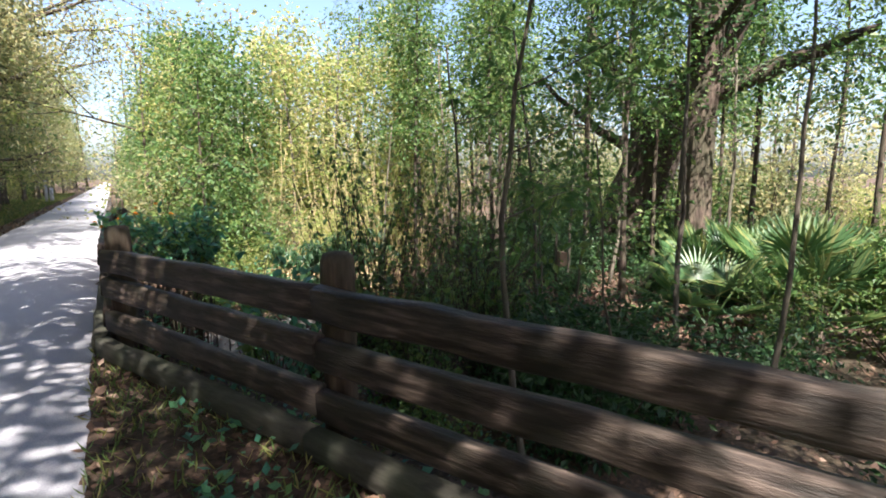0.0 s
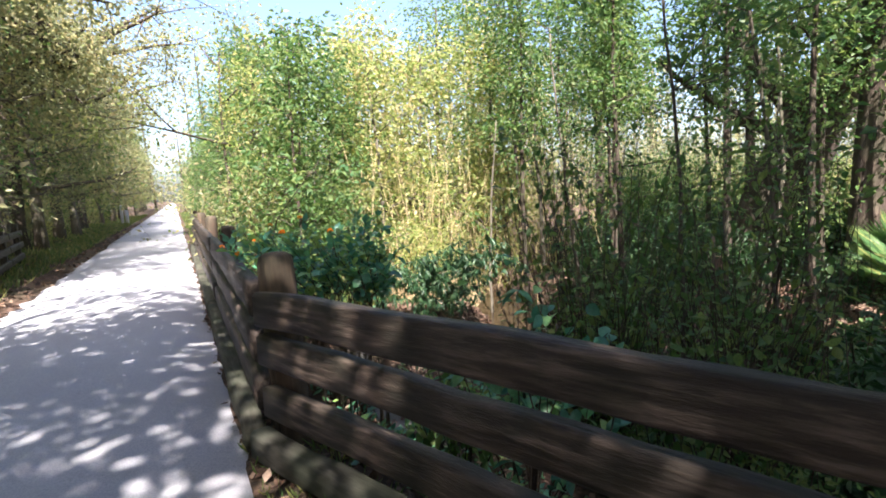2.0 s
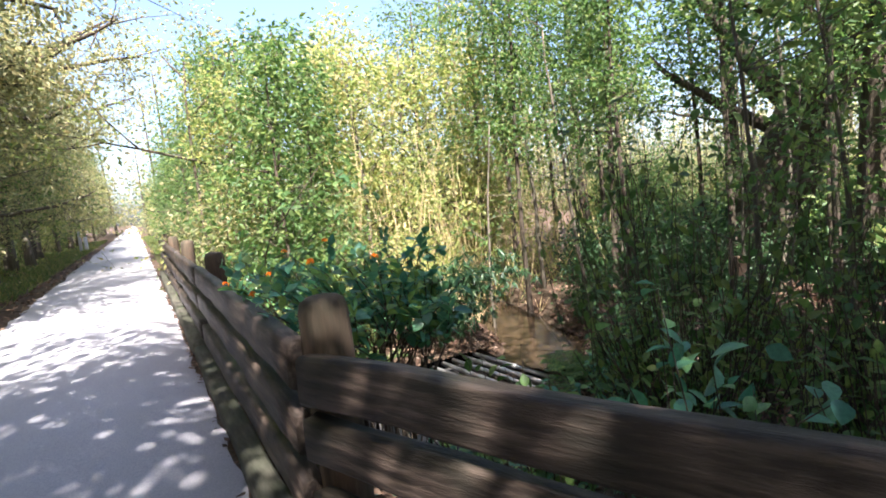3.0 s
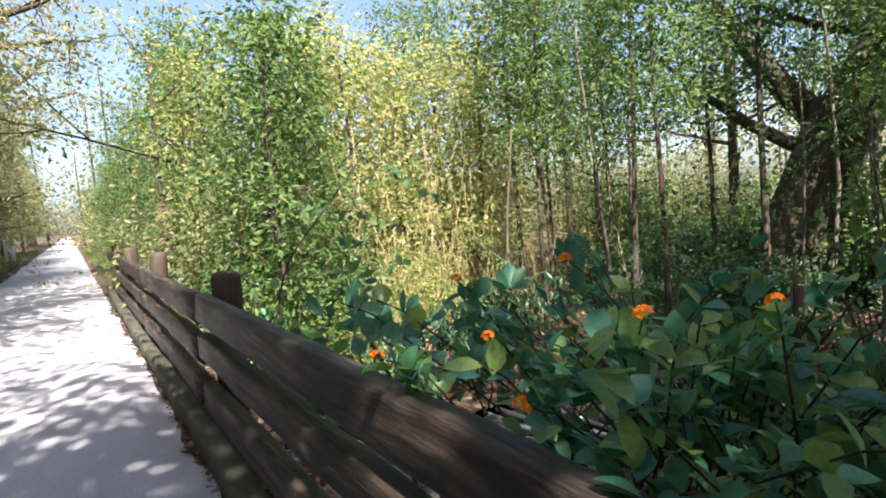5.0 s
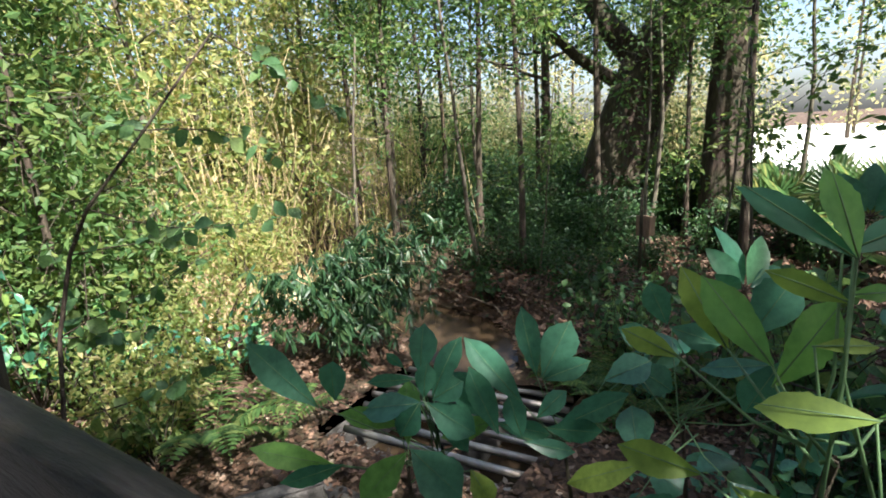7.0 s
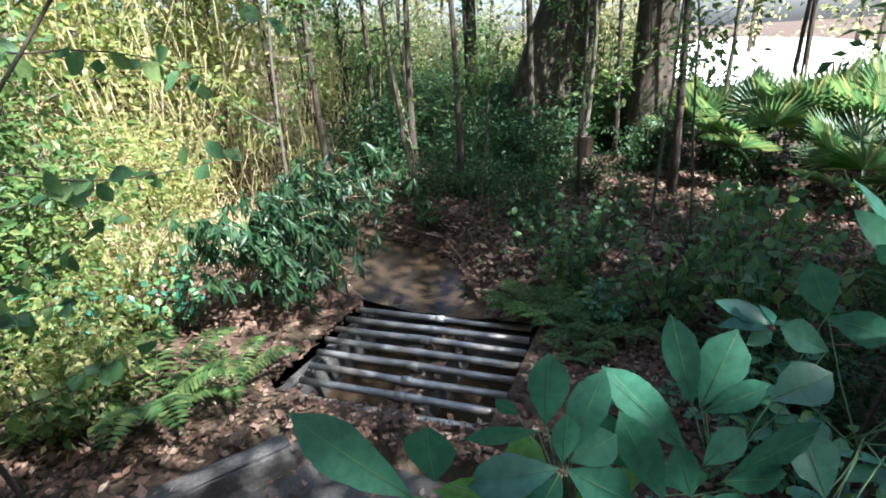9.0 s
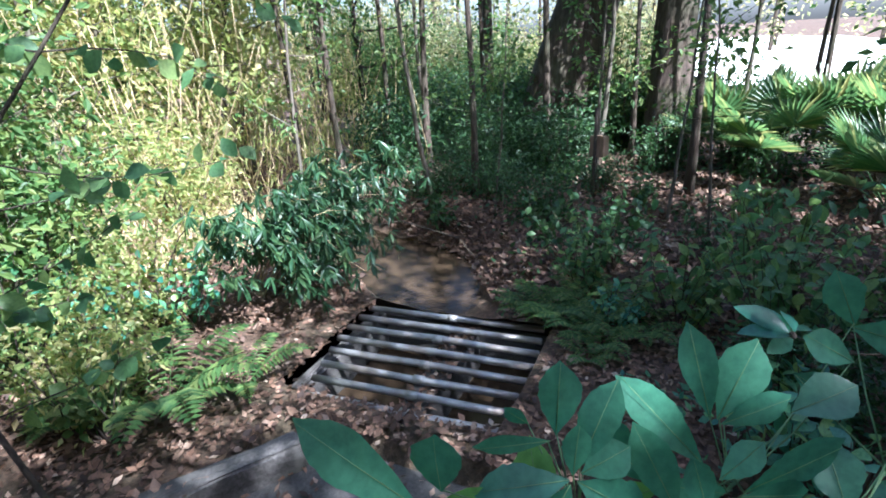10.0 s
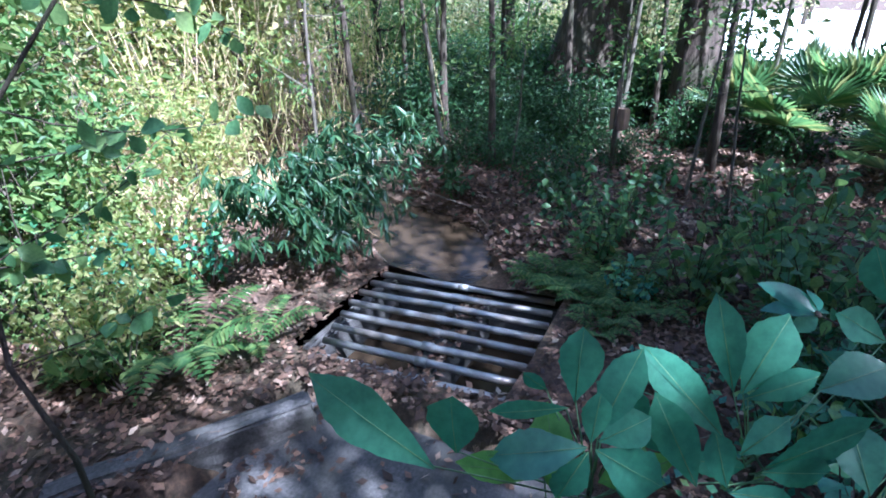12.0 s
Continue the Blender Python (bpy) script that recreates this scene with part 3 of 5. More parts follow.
def spreading_oak(place, tips, seed, label, leaf="leaf_dark"):
    """A broad tree whose limbs reach over the trail."""
    x, y = place
    t = thing("tree", label, "tree", (x, y, float(ground_z(x, y))))
    rng = np.random.default_rng(seed)
    g, crown = Geo(), Geo()
    g.tube([(0, 0, -0.4), (0, 0, 0.6), (0.1, 0.1, 3.0), (0.2, 0.2, 6.2)], [0.62, 0.45, 0.40, 0.33], 12, 0.05, rng)
    ends = []
    for tx, ty, tz, clumps in tips:
        a, b = np.array((0.2, 0.2, rng.uniform(4.6, 6.2))), np.array((tx - x, ty - y, tz))
        p = path_between(a, b, 8, 0.06, rng)
        g.tube(p, np.linspace(0.20, 0.03, 8), 7)
        for c in range(clumps):
            f = rng.uniform(0.35, 1.0)
            q = np.array([np.interp(f, np.linspace(0, 1, 8), p[:, k]) for k in range(3)])
            e = q + rng.normal(0, 1, 3) * np.array((0.95, 0.95, 0.5))
            g.tube([q, (q + e) / 2 + rng.normal(0, 0.06, 3), e], [0.025, 0.015, 0.005], 4)
            ends.append(e)
    size = 0.17 if leaf == "leaf_dark" else 0.14
    clump_leaves(crown, ends, 66, 0.42, size, size * 0.58, rng)
    piece("trunk", g.mesh("trunk", True), M["bark"], t)
    piece("crown", crown.mesh("crown"), M[leaf], t)


# Added out of view: clump counts set the shade on fence, bank and creek.
spreading_oak((3.9, 0.4), [(0.2, -2.6, 8.5, 6), (-0.6, 0.2, 8.6, 40), (-0.7, -0.5, 8.6, 30), (1.0, 2.6, 9.0, 32), (0.6, 5.2, 9.2, 34), (-0.8, -1.6, 8.4, 14), (-1.4, -0.6, 8.6, 36), (-0.9, 1.0, 8.6, 30), (1.2, -1.0, 8.8, 12), (0.2, 3.8, 9.0, 30), (1.4, 5.8, 9.2, 32), (2.2, 6.8, 9.4, 26), (2.6, 4.6, 9.4, 8), (3.0, 7.4, 9.6, 18), (5.0, 6.2, 9.2, 30), (5.4, 4.4, 9.6, 10), (6.8, 3.4, 9.4, 38), (6.4, 6.4, 9.8, 38), (8.0, 5.0, 9.6, 34), (7.8, 7.4, 9.8, 26), (8.6, 6.2, 9.8, 26), (4.4, -2.8, 8.8, 10), (5.2, 8.4, 9.8, 16)], 171, "unseen spreading dark oak added to shade the fence and creek")
# Never in view; added to cast shade over the near trail and rails.
spreading_oak((-5.9, -1.5), [(-3.4, -4.0, 8.4, 22), (-2.0, -2.2, 8.6, 42), (-2.6, -3.4, 8.5, 26), (-2.6, 0.6, 8.8, 24), (-4.2, 2.6, 8.6, 16), (-1.2, -4.4, 8.8, 34), (-0.6, -5.6, 8.8, 14), (-1.4, -7.0, 8.6, 28), (-6.5, 1.8, 9.0, 8)], 172, "unseen spreading oak added behind the walker to shade the trail")
# Unseen limbs overhead, thinned where sun patches should reach the trail.
spreading_oak((-5.8, 5.0), [(-3.6, 1.0, 8.2, 14), (-1.6, 0.8, 8.4, 26), (-0.6, 3.0, 8.6, 30), (-2.8, 4.4, 8.4, 5), (-1.0, 5.8, 8.8, 24), (-3.2, 7.6, 8.4, 18), (-0.2, 1.4, 9.0, 26), (-1.2, 4.2, 8.8, 26), (-0.2, 4.8, 9.0, 24), (0.2, 6.4, 9.0, 26)], 173, "unseen spreading oak added to shade the trail and fence")
spreading_oak((-5.6, 15.0), [(-3.8, 10.6, 7.8, 24), (-3.4, 13.6, 8.0, 22), (-3.0, 16.4, 7.6, 20), (-2.2, 12.4, 8.0, 20), (-1.8, 15.6, 7.6, 16), (-1.0, 17.4, 6.2, 12), (-0.2, 18.4, 6.9, 10), (-1.4, 18.6, 7.6, 11), (-0.9, 20.4, 6.6, 10)], 174, "spreading oak leaning over the trail's verge", "leaf_olive")
spreading_oak((-5.2, 27.0), [(-3.6, 22.6, 6.6, 24), (-3.2, 19.8, 7.4, 20), (-2.6, 25.6, 7.2, 18), (-2.0, 24.4, 7.0, 14), (-1.2, 27.6, 7.4, 14), (-2.6, 30.4, 7.0, 14), (0.3, 26.0, 8.4, 14), (0.9, 28.0, 7.6, 14), (0.2, 24.0, 7.6, 12), (-0.6, 31.5, 7.8, 12)], 175, "mossy oak arching over the distant trail", "leaf_olive")
spreading_oak((-5.2, 41.0), [(-3.4, 36.6, 6.6, 24), (-3.0, 33.6, 7.0, 20), (-1.8, 39.4, 7.0, 14), (-1.0, 42.6, 7.4, 14), (-2.6, 45.4, 7.0, 14), (-0.4, 47.0, 7.6, 12), (0.8, 42.0, 9.0, 14)], 176, "far oak arching over the trail", "leaf_olive")


def leaning_giant():
    t = thing("tree", "massive dark tree with a leaning trunk, on the creek bank", "tree", (14.6, 13.15, float(ground_z(14.6, 13.15))))
    rng = np.random.default_rng(61)
    g, crown = Geo(), Geo()
    lean = [(0, 0, -0.4), (0, 0, 0.8), (0.2, -0.3, 2.2), (0.6, -0.9, 4.2), (1.2, -1.9, 6.4), (1.7, -3.0, 9.0), (2.0, -3.6, 13)]
    g.tube(lean, [1.15, 0.92, 0.85, 0.75, 0.6, 0.45, 0.2], 14, 0.05, rng)
    ends = []
    for a, b, r in (((0.6, -0.9, 4.2), (0.1, 1.8, 8.5), 0.4), ((1.0, -1.5, 5.4), (1.5, -6.0, 6.6), 0.34), ((1.2, -1.9, 6.4), (-2.5, -3.6, 9.0), 0.28), ((1.7, -3, 9), (4, -1, 13), 0.25), ((0.5, -0.7, 3.6), (-1.6, 2.2, 6.4), 0.22), ((1.4, -2.4, 7.6), (-1.8, -6.5, 10), 0.22)):
        p = path_between(a, b, 8, 0.06, rng)
        g.tube(p, np.linspace(r, r * 0.25, 8), 8, 0.04, rng)
        for q in range(22):
            e = p[rng.integers(3, 8)] + rng.standard_normal(3) * 1.1
            ends.append(e)
    clump_leaves(crown, ends, 28, 0.4, 0.14, 0.08, rng)
    piece("trunk", g.mesh("trunk", True), M["bark"], t)
    piece("crown", crown.mesh("crown"), M["leaf_dark"], t)


leaning_giant()


def straight_giant():
    t = thing("tree", "stout straight dark tree, on the creek bank", "tree", (14.0, 10.25, float(ground_z(14.0, 10.25))))
    rng = np.random.default_rng(62)
    g, crown = Geo(), Geo()
    g.tube([(0, 0, -0.4), (0, 0, 0.5), (0.05, 0.02, 3), (0.1, -0.1, 7), (0.2, 0, 13)], [0.8, 0.52, 0.43, 0.38, 0.2], 14, 0.05, rng)
    ends = []
    for k in range(10):
        z = 5.0 + k * 0.8
        th = k * 2.1
        p = path_between((0.1, 0, z), (3.2 * math.cos(th), 3.2 * math.sin(th), z + 1.2), 7, 0.08, rng)
        g.tube(p, np.linspace(0.15, 0.03, 7), 6)
        for q in range(14):
            ends.append(p[rng.integers(2, 7)] + rng.standard_normal(3) * 0.8)
    clump_leaves(crown, ends, 28, 0.4, 0.14, 0.08, rng)
    piece("trunk", g.mesh("trunk", True), M["bark"], t)
    piece("crown", crown.mesh("crown"), M["leaf_dark"], t)


straight_giant()


# ---- shrubs ----
def shrub_meshes(seed, height, wide, stems, clumps, per, spread, leaf):
    rng = np.random.default_rng(seed)
    g, crown = Geo(), Geo()
    ends = []
    for k in range(stems):
        th, out = rng.uniform(0, 6.28), wide * rng.uniform(0.2, 1.0)
        b = np.array((math.cos(th) * out, math.sin(th) * out, height * rng.uniform(0.55, 1.05)))
        p = path_between((rng.normal(0, 0.08), rng.normal(0, 0.08), -0.15), b, 6, 0.08, rng)
        g.tube(p, np.linspace(0.016, 0.004, 6), 5)
        for c in range(clumps):
            f = rng.uniform(0.2, 1.0)
            ends.append(np.array([np.interp(f, np.linspace(0, 1, 6), p[:, q]) for q in range(3)]) + rng.standard_normal(3) * wide * 0.16)
    clump_leaves(crown, ends, per, spread, leaf, leaf * 0.5, rng)
    return g.mesh("stems", True), crown.mesh("foliage")


SHRUBS = [
    (shrub_meshes(71, 2.6, 1.3, 14, 10, 14, 0.17, 0.12), M["leaf_green"], "leafy green shrub in the creek woods"),
    (shrub_meshes(72, 3.4, 1.5, 15, 11, 14, 0.19, 0.125), M["leaf_olive"], "tall grey-green thicket shrub at the trailside"),
    (shrub_meshes(73, 1.9, 1.2, 14, 10, 14, 0.16, 0.11), M["leaf_yellow"], "yellowing sunlit shrub of the undergrowth"),
    (shrub_meshes(74, 1.3, 1.1, 14, 10, 13, 0.17, 0.11), M["leaf_dark"], "low dark evergreen shrub on leaf litter"),
]


def shrub(kind, x, y, s, group):
    (stems, leaves), leaf, label = SHRUBS[kind]
    t = thing("shrub", label, "shrub", (x, y, float(ground_z(x, y)) - 0.02), group)
    t.rotation_euler[2], t.scale = (x * 5.1 + y * 2.7) % 6.28, (s,) * 3
    piece("woody_base", stems, M["bark"], t)
    piece("foliage", leaves, leaf, t)


for y in np.arange(-6, 60, 1.7):
    shrub(int(rng.choice([1, 1, 0, 2])), -5.2 - rng.uniform(0, 1.2), y + rng.uniform(-0.5, 0.5), rng.uniform(0.7, 1.1), "undergrowth beside the left verge")
for y in np.arange(19.5, 60, 1.9):
    shrub(int(rng.choice([0, 1, 2, 0])), 2.2 + rng.uniform(0, 1.6), y + rng.uniform(-0.5, 0.5), rng.uniform(0.7, 1.2), "undergrowth beyond the fence")
for kind, x, y, s in [(0, 2.2, 15.2, 0.9), (0, 2.6, 17.2, 1.1), (2, 2.0, 13.8, 0.6), (0, 3.6, 16.2, 0.9), (2, 3.2, 14.6, 0.75), (1, 4.4, 18.6, 1.0), (2, 5.4, 16.8, 0.9), (0, 3.4, 19.0, 1.2), (2, 6.6, 17.8, 1.0), (1, 1.9, 18.6, 1.1),
                      (3, 8.2, 11.8, 0.7), (3, 9.4, 12.9, 0.6), (3, 10.4, 11.2, 0.55), (3, 9.0, 14.2, 0.7), (3, 11.5, 13.4, 0.8), (3, 12.4, 10.2, 0.8), (0, 5.6, 7.6, 0.5),
                      (3, 13.5, 14.8, 1.2), (3, 14.2, 12.2, 1.3), (3, 15.8, 11.0, 1.3), (0, 16.8, 15.6, 1.2), (3, 18.5, 13.8, 1.5), (3, 10.8, 16.0, 1.2), (3, 12.6, 16.6, 1.3), (0, 15, 18, 1.2), (3, 17.0, 8.6, 1.3), (3, 19, 10.5, 1.3),
                      (3, 5.6, 5.4, 0.7), (3, 7.5, 5.2, 0.9), (0, 9.5, 5.8, 0.6), (3, 8.8, 3.2, 0.8), (3, 5.2, 2.8, 0.6), (3, 4.4, 6.6, 0.7), (0, 3.2, 7.2, 0.5), (0, 2.6, 5.6, 0.45), (3, 12.2, 8.4, 1.0), (0, 11, 4.6, 0.9), (0, 14, 5.6, 1.0), (3, 4.0, 8.6, 0.6)]:
    shrub(kind, x, y, s, "creek undergrowth")

thicket = np.random.default_rng(77)
for k in range(24):
    x = thicket.uniform(13.5, 27)
    y = thicket.uniform(10.2 + 0.03 * x, 9.5 + 0.55 * x)
    shrub(3 if k % 5 else 0, x, y, thicket.uniform(0.9, 1.5), "dark thicket on the far bank")
for k in range(13):
    x = thicket.uniform(9.5, 15.5)
    y = thicket.uniform(11.8, 11.5 + 0.5 * x)
    if creek_distance(np.array(x), np.array(y)) > 1.5:
        shrub(3, x, y, thicket.uniform(0.5, 1.05), "dark understorey of the far bank")
for k in range(30):
    x = thicket.uniform(21, 36)
    y = 9.7 + x * thicket.uniform(0.04, 0.75)
    shrub((0, 2, 1)[k % 3], x, y, thicket.uniform(1.2, 1.9), "sunlit thicket beyond the giant trees")
for x, y, size in ((4.3, 5.4, 1.0), (5.2, 6.2, 1.1), (6.4, 6.6, 1.0)):
    shrub(3, x, y, size, "dark thicket behind the fence")


# ---- cane thicket ----
def cane_meshes(seed):
    rng = np.random.default_rng(seed)
    g, lv = Geo(), Geo()
    for k in range(20):
        x, y = rng.normal(0, 0.75, 2)
        h = rng.uniform(1.6, 5.0)
        p = path_between((x, y, -0.1), (x + rng.normal(0, 0.7), y + rng.normal(0, 0.7), h), 6, 0.06, rng)
        g.tube(p, np.linspace(0.011, 0.004, 6), 5)
        c = p[rng.integers(1, 6, 26)] + rng.normal(0, 0.1, (26, 3))
        ax = unit(rng.standard_normal((26, 3)) * 0.5 + np.array((0, 0, -0.8)))
        lv.leaves(c, ax, unit(rng.standard_normal((26, 3))), rng.uniform(0.12, 0.3, 26), 0.035)
    return g.mesh("canes", True), lv.mesh("cane_leaves")


CANES = [cane_meshes(81), cane_meshes(82)]
for k in range(24):
    x, y = 5.0 + rng.uniform(0, 6.5), 17.5 + rng.uniform(0, 7)
    t = thing("cane_clump", "dense clump of tall dry golden cane", "cane", (x, y, float(ground_z(x, y))), "cane thicket beyond the creek")
    t.rotation_euler[2] = k * 1.9
    t.scale = (1, 1, rng.uniform(0.8, 1.25))
    tagged(piece("cane", CANES[k % 2][0], M["cane"], t), kind="stuff")
    tagged(piece("foliage", CANES[k % 2][1], M["leaf_yellow"], t), kind="stuff")


# ---- far woods ----
def far_woods():
    rng = np.random.default_rng(90)
    g, lv = Geo(), Geo()
    for k in range(520):
        th = rng.uniform(0, 2 * math.pi)
        if abs((th + 0.9) % (2 * math.pi) - 1.05) < 0.50 and rng.uniform() < (0.9 if th > 3 else 0.55):
            continue
        r = rng.uniform(48, 95)
        x, y = r * math.cos(th), 8 + r * math.sin(th)
        if abs(x + 1.2) < (4.5 if r < 70 else 0.9):
            continue
        z = float(ground_z(x, y))
        h = rng.uniform(10, 20)
        g.tube([(x, y, z - 0.5), (x + rng.normal(0, 0.4), y, z + h)], [0.22, 0.06], 5)
        c = np.array((x, y, z)) + np.c_[rng.normal(0, 1.9, 34), rng.normal(0, 1.9, 34), rng.uniform(0.5, h + 1, 34)]
        clump_leaves(lv, c, 9, 0.75, 0.55, 0.34, rng)
    w = thing("woods", "distant mixed woods closing the trail and creek valley", "woods", kind="stuff")
    piece("trunk", g.mesh("far_trunks"), M["bark"], w)
    piece("foliage", lv.mesh("far_foliage"), M["leaf_olive"], w)


far_woods()


# ---- near plants ----
def vec(*a):
    return np.array(a, float)


def whorl(g, stalks, base, ahead, count, length, width, rng, open_angle=1.1, droop=0.2):
    """A palmate compound leaf: leaflets that fan out from one point."""
    ahead = unit(vec(*ahead))
    side = unit(np.cross(ahead, (0, 0, 1)))
    up = np.cross(side, ahead)
    for k in range(count):
        s = (k / (count - 1) * 2 - 1) if count > 1 else 0.0
        d = ahead * math.cos(s * open_angle) + side * math.sin(s * open_angle) + up * rng.normal(0, 0.12)
        size = length * (1.0 - 0.35 * abs(s)) * rng.uniform(0.9, 1.1)
        root = vec(*base) + d * 0.015
        stalks.tube([vec(*base), root], [0.0022, 0.0018], 4)
        g.leaves([root], [d], [up + rng.normal(0, 0.25, 3)], size, width * size / length, True, droop)


def stem(g, pts, r0, r1, sides=6):
    pts = np.asarray(pts, float)
    g.tube(pts, np.linspace(r0, r1, len(pts)), sides)


def finish(t, woody, blades, bark, leaf, blade_label=""):
    piece("stem", woody.mesh("stem", True), bark, t)
    for b, m in zip(blades, leaf):
        if b.n:
            piece("foliage", b.mesh("foliage", True), m, t, blade_label)


def hickory_low(name_seed, root, fans, label):
    t = thing("hickory_sapling", label, "sapling")
    rng = np.random.default_rng(name_seed)
    w, green = Geo(), Geo()
    x, y = root
    z0 = float(ground_z(x, y))
    hub = np.mean([f[0] for f in fans], axis=0) + vec(0.10, 0, -0.12)
    stem(w, [(x, y, z0 - 0.05), (x, y, z0 + 0.5), hub * 0.6 + vec(x, y, z0 + 0.5) * 0.4 + vec(0.03, 0.02, 0.05), hub], 0.009, 0.004, 6)
    for base, ahead, n, size in fans:
        b = vec(*base)
        stem(w, [hub + rng.normal(0, 0.02, 3), (hub + b) / 2 + vec(0, 0, -0.015) + rng.normal(0, 0.015, 3), b], 0.0028, 0.0016, 5)
        whorl(green, w, base, ahead, n, size, size * 0.46, rng, 1.15, 0.12)
    finish(t, w, (green,), M["bark"], (M["leaf_near"],))


def hickory_spray(seed, root, hub, blades, label, fresh=0.0):
    """Large leaflets on thin stalks, from one shoot. fresh: share of leaflets in the lit colour."""
    t = thing("hickory_sapling", label, "sapling")
    rng = np.random.default_rng(seed)
    w, hub = Geo(), vec(*hub)
    z0 = float(ground_z(*root))
    stem(w, [(*root, z0 - 0.05), (*root, z0 + 0.6), hub * 0.55 + vec(*root, z0 + 0.6) * 0.45 + vec(0.05, 0, 0.04), hub], 0.008, 0.004, 6)
    piece("stem", w.mesh("stem", True), M["bark"], t)
    for base, tip, width, *yellowing in blades:
        base, tip = vec(*base), vec(*tip)
        g, q = Geo(), Geo()
        g.blade(base, tip, vec(-0.75, -0.3, 0.55) + rng.normal(0, 0.28, 3), width, rng)
        leaf = piece("leaf", g.mesh("leaf", True), M["leaf_lime" if yellowing else "leaf_lit" if rng.uniform() < fresh else "leaf_near"], t, "yellowing leaf" if yellowing else "")
        q.tube([hub + rng.normal(0, 0.012, 3), (hub + base) / 2 + vec(0, 0, -0.012), base + (tip - base) * 0.04], [0.0016, 0.0013, 0.0009], 5)
        q.tube([base, base * 0.5 + tip * 0.5 + vec(-0.002, 0, 0.001), tip], [0.0007, 0.0006, 0.0003], 4)
        piece("stalk", q.mesh("stalk", True), M["stalk"], leaf, "pale leaf stalk and midrib")


hickory_spray(111, (1.05, 10.05), (0.77, 9.80, 0.83), [((0.605, 9.956, 0.955), (0.571, 10.095, 1.069), 0.073), ((0.637, 9.944, 0.955), (0.646, 9.954, 1.027), 0.080), ((0.725, 9.807, 0.941), (0.674, 9.919, 0.926), 0.073), ((0.756, 9.833, 0.978), (0.781, 9.835, 1.073), 0.066), ((0.721, 9.803, 0.953), (0.734, 9.800, 1.020), 0.045), ((0.744, 9.800, 0.946), (0.795, 9.766, 1.055), 0.061), ((0.738, 9.796, 0.943), (0.763, 9.743, 0.983), 0.056), ((0.721, 9.797, 0.946), (0.751, 9.711, 0.889), 0.074), ((0.708, 9.803, 0.952), (0.676, 9.830, 0.890), 0.057), ((0.750, 9.838, 0.972), (0.710, 9.933, 0.959), 0.030), ((0.754, 9.869, 0.987), (0.733, 9.894, 1.019), 0.025), ((0.750, 9.785, 0.920), (0.753, 9.731, 0.842), 0.043)], "broad-leaved hickory shoot leaning towards the fence rail")
hickory_spray(114, (1.15, 9.55), (0.90, 9.60, 0.83), [((0.889, 9.650, 0.956), (0.911, 9.691, 1.086), 0.058), ((0.893, 9.640, 0.953), (0.944, 9.601, 1.060), 0.082), ((0.883, 9.636, 0.954), (0.921, 9.553, 0.994), 0.048), ((0.832, 9.654, 0.923), (0.815, 9.765, 1.046), 0.066), ((0.774, 9.678, 0.885), (0.780, 9.741, 1.002), 0.062), ((0.800, 9.642, 0.873), (0.803, 9.668, 0.951), 0.053), ((0.849, 9.600, 0.878), (0.921, 9.479, 0.942), 0.059), ((0.827, 9.607, 0.890), (0.882, 9.516, 0.875), 0.056), ((0.842, 9.631, 0.895), (0.870, 9.585, 0.951), 0.049), ((0.971, 9.541, 0.933), (1.009, 9.461, 0.977), 0.080), ((1.076, 9.453, 0.973), (1.037, 9.527, 1.026), 0.061), ((1.122, 9.451, 1.012), (1.119, 9.491, 1.100), 0.068), ((0.798, 9.640, 0.868), (0.846, 9.555, 0.845), 0.040)], "large-leaved hickory shoot rising beside the fence")
hickory_spray(101, (0.72, 9.31), (0.42, 9.24, 1.20), [((0.43, 9.24, 1.34), (0.44, 9.26, 1.4), 0.037), ((0.43, 9.24, 1.34), (0.42, 9.31, 1.39), 0.025), ((0.44, 9.25, 1.34), (0.47, 9.19, 1.37), 0.027), ((0.43, 9.24, 1.31), (0.42, 9.29, 1.33), 0.02, 1), ((0.45, 9.24, 1.31), (0.47, 9.21, 1.31), 0.015), ((0.42, 9.28, 1.26), (0.43, 9.33, 1.32), 0.036), ((0.43, 9.28, 1.24), (0.47, 9.24, 1.3), 0.044), ((0.42, 9.26, 1.28), (0.44, 9.22, 1.28), 0.014, 1), ((0.46, 9.31, 1.25), (0.47, 9.35, 1.315), 0.033, 1), ((0.41, 9.34, 1.26), (0.40, 9.38, 1.28), 0.022, 1), ((0.43, 9.22, 1.23), (0.47, 9.13, 1.26), 0.025)], "young hickory with whorled broad leaves, partly yellowing, above the rail", 0.55)
hickory_spray(102, (0.80, 9.15), (0.42, 9.20, 1.10), [((0.41, 9.22, 1.24), (0.4, 9.29, 1.24), 0.036, 1), ((0.43, 9.21, 1.23), (0.44, 9.19, 1.21), 0.031), ((0.42, 9.32, 1.16), (0.40, 9.38, 1.18), 0.032, 1), ((0.43, 9.3, 1.15), (0.45, 9.24, 1.11), 0.034, 1), ((0.41, 9.17, 1.21), (0.38, 9.17, 1.13), 0.065), ((0.39, 9.1, 1.26), (0.36, 9.1, 1.18), 0.07), ((0.47, 9.13, 1.2), (0.46, 9.21, 1.19), 0.039), ((0.45, 9.18, 1.22), (0.47, 9.11, 1.23), 0.031)], "young hickory shoot with yellow and dark green leaves", 0.35)
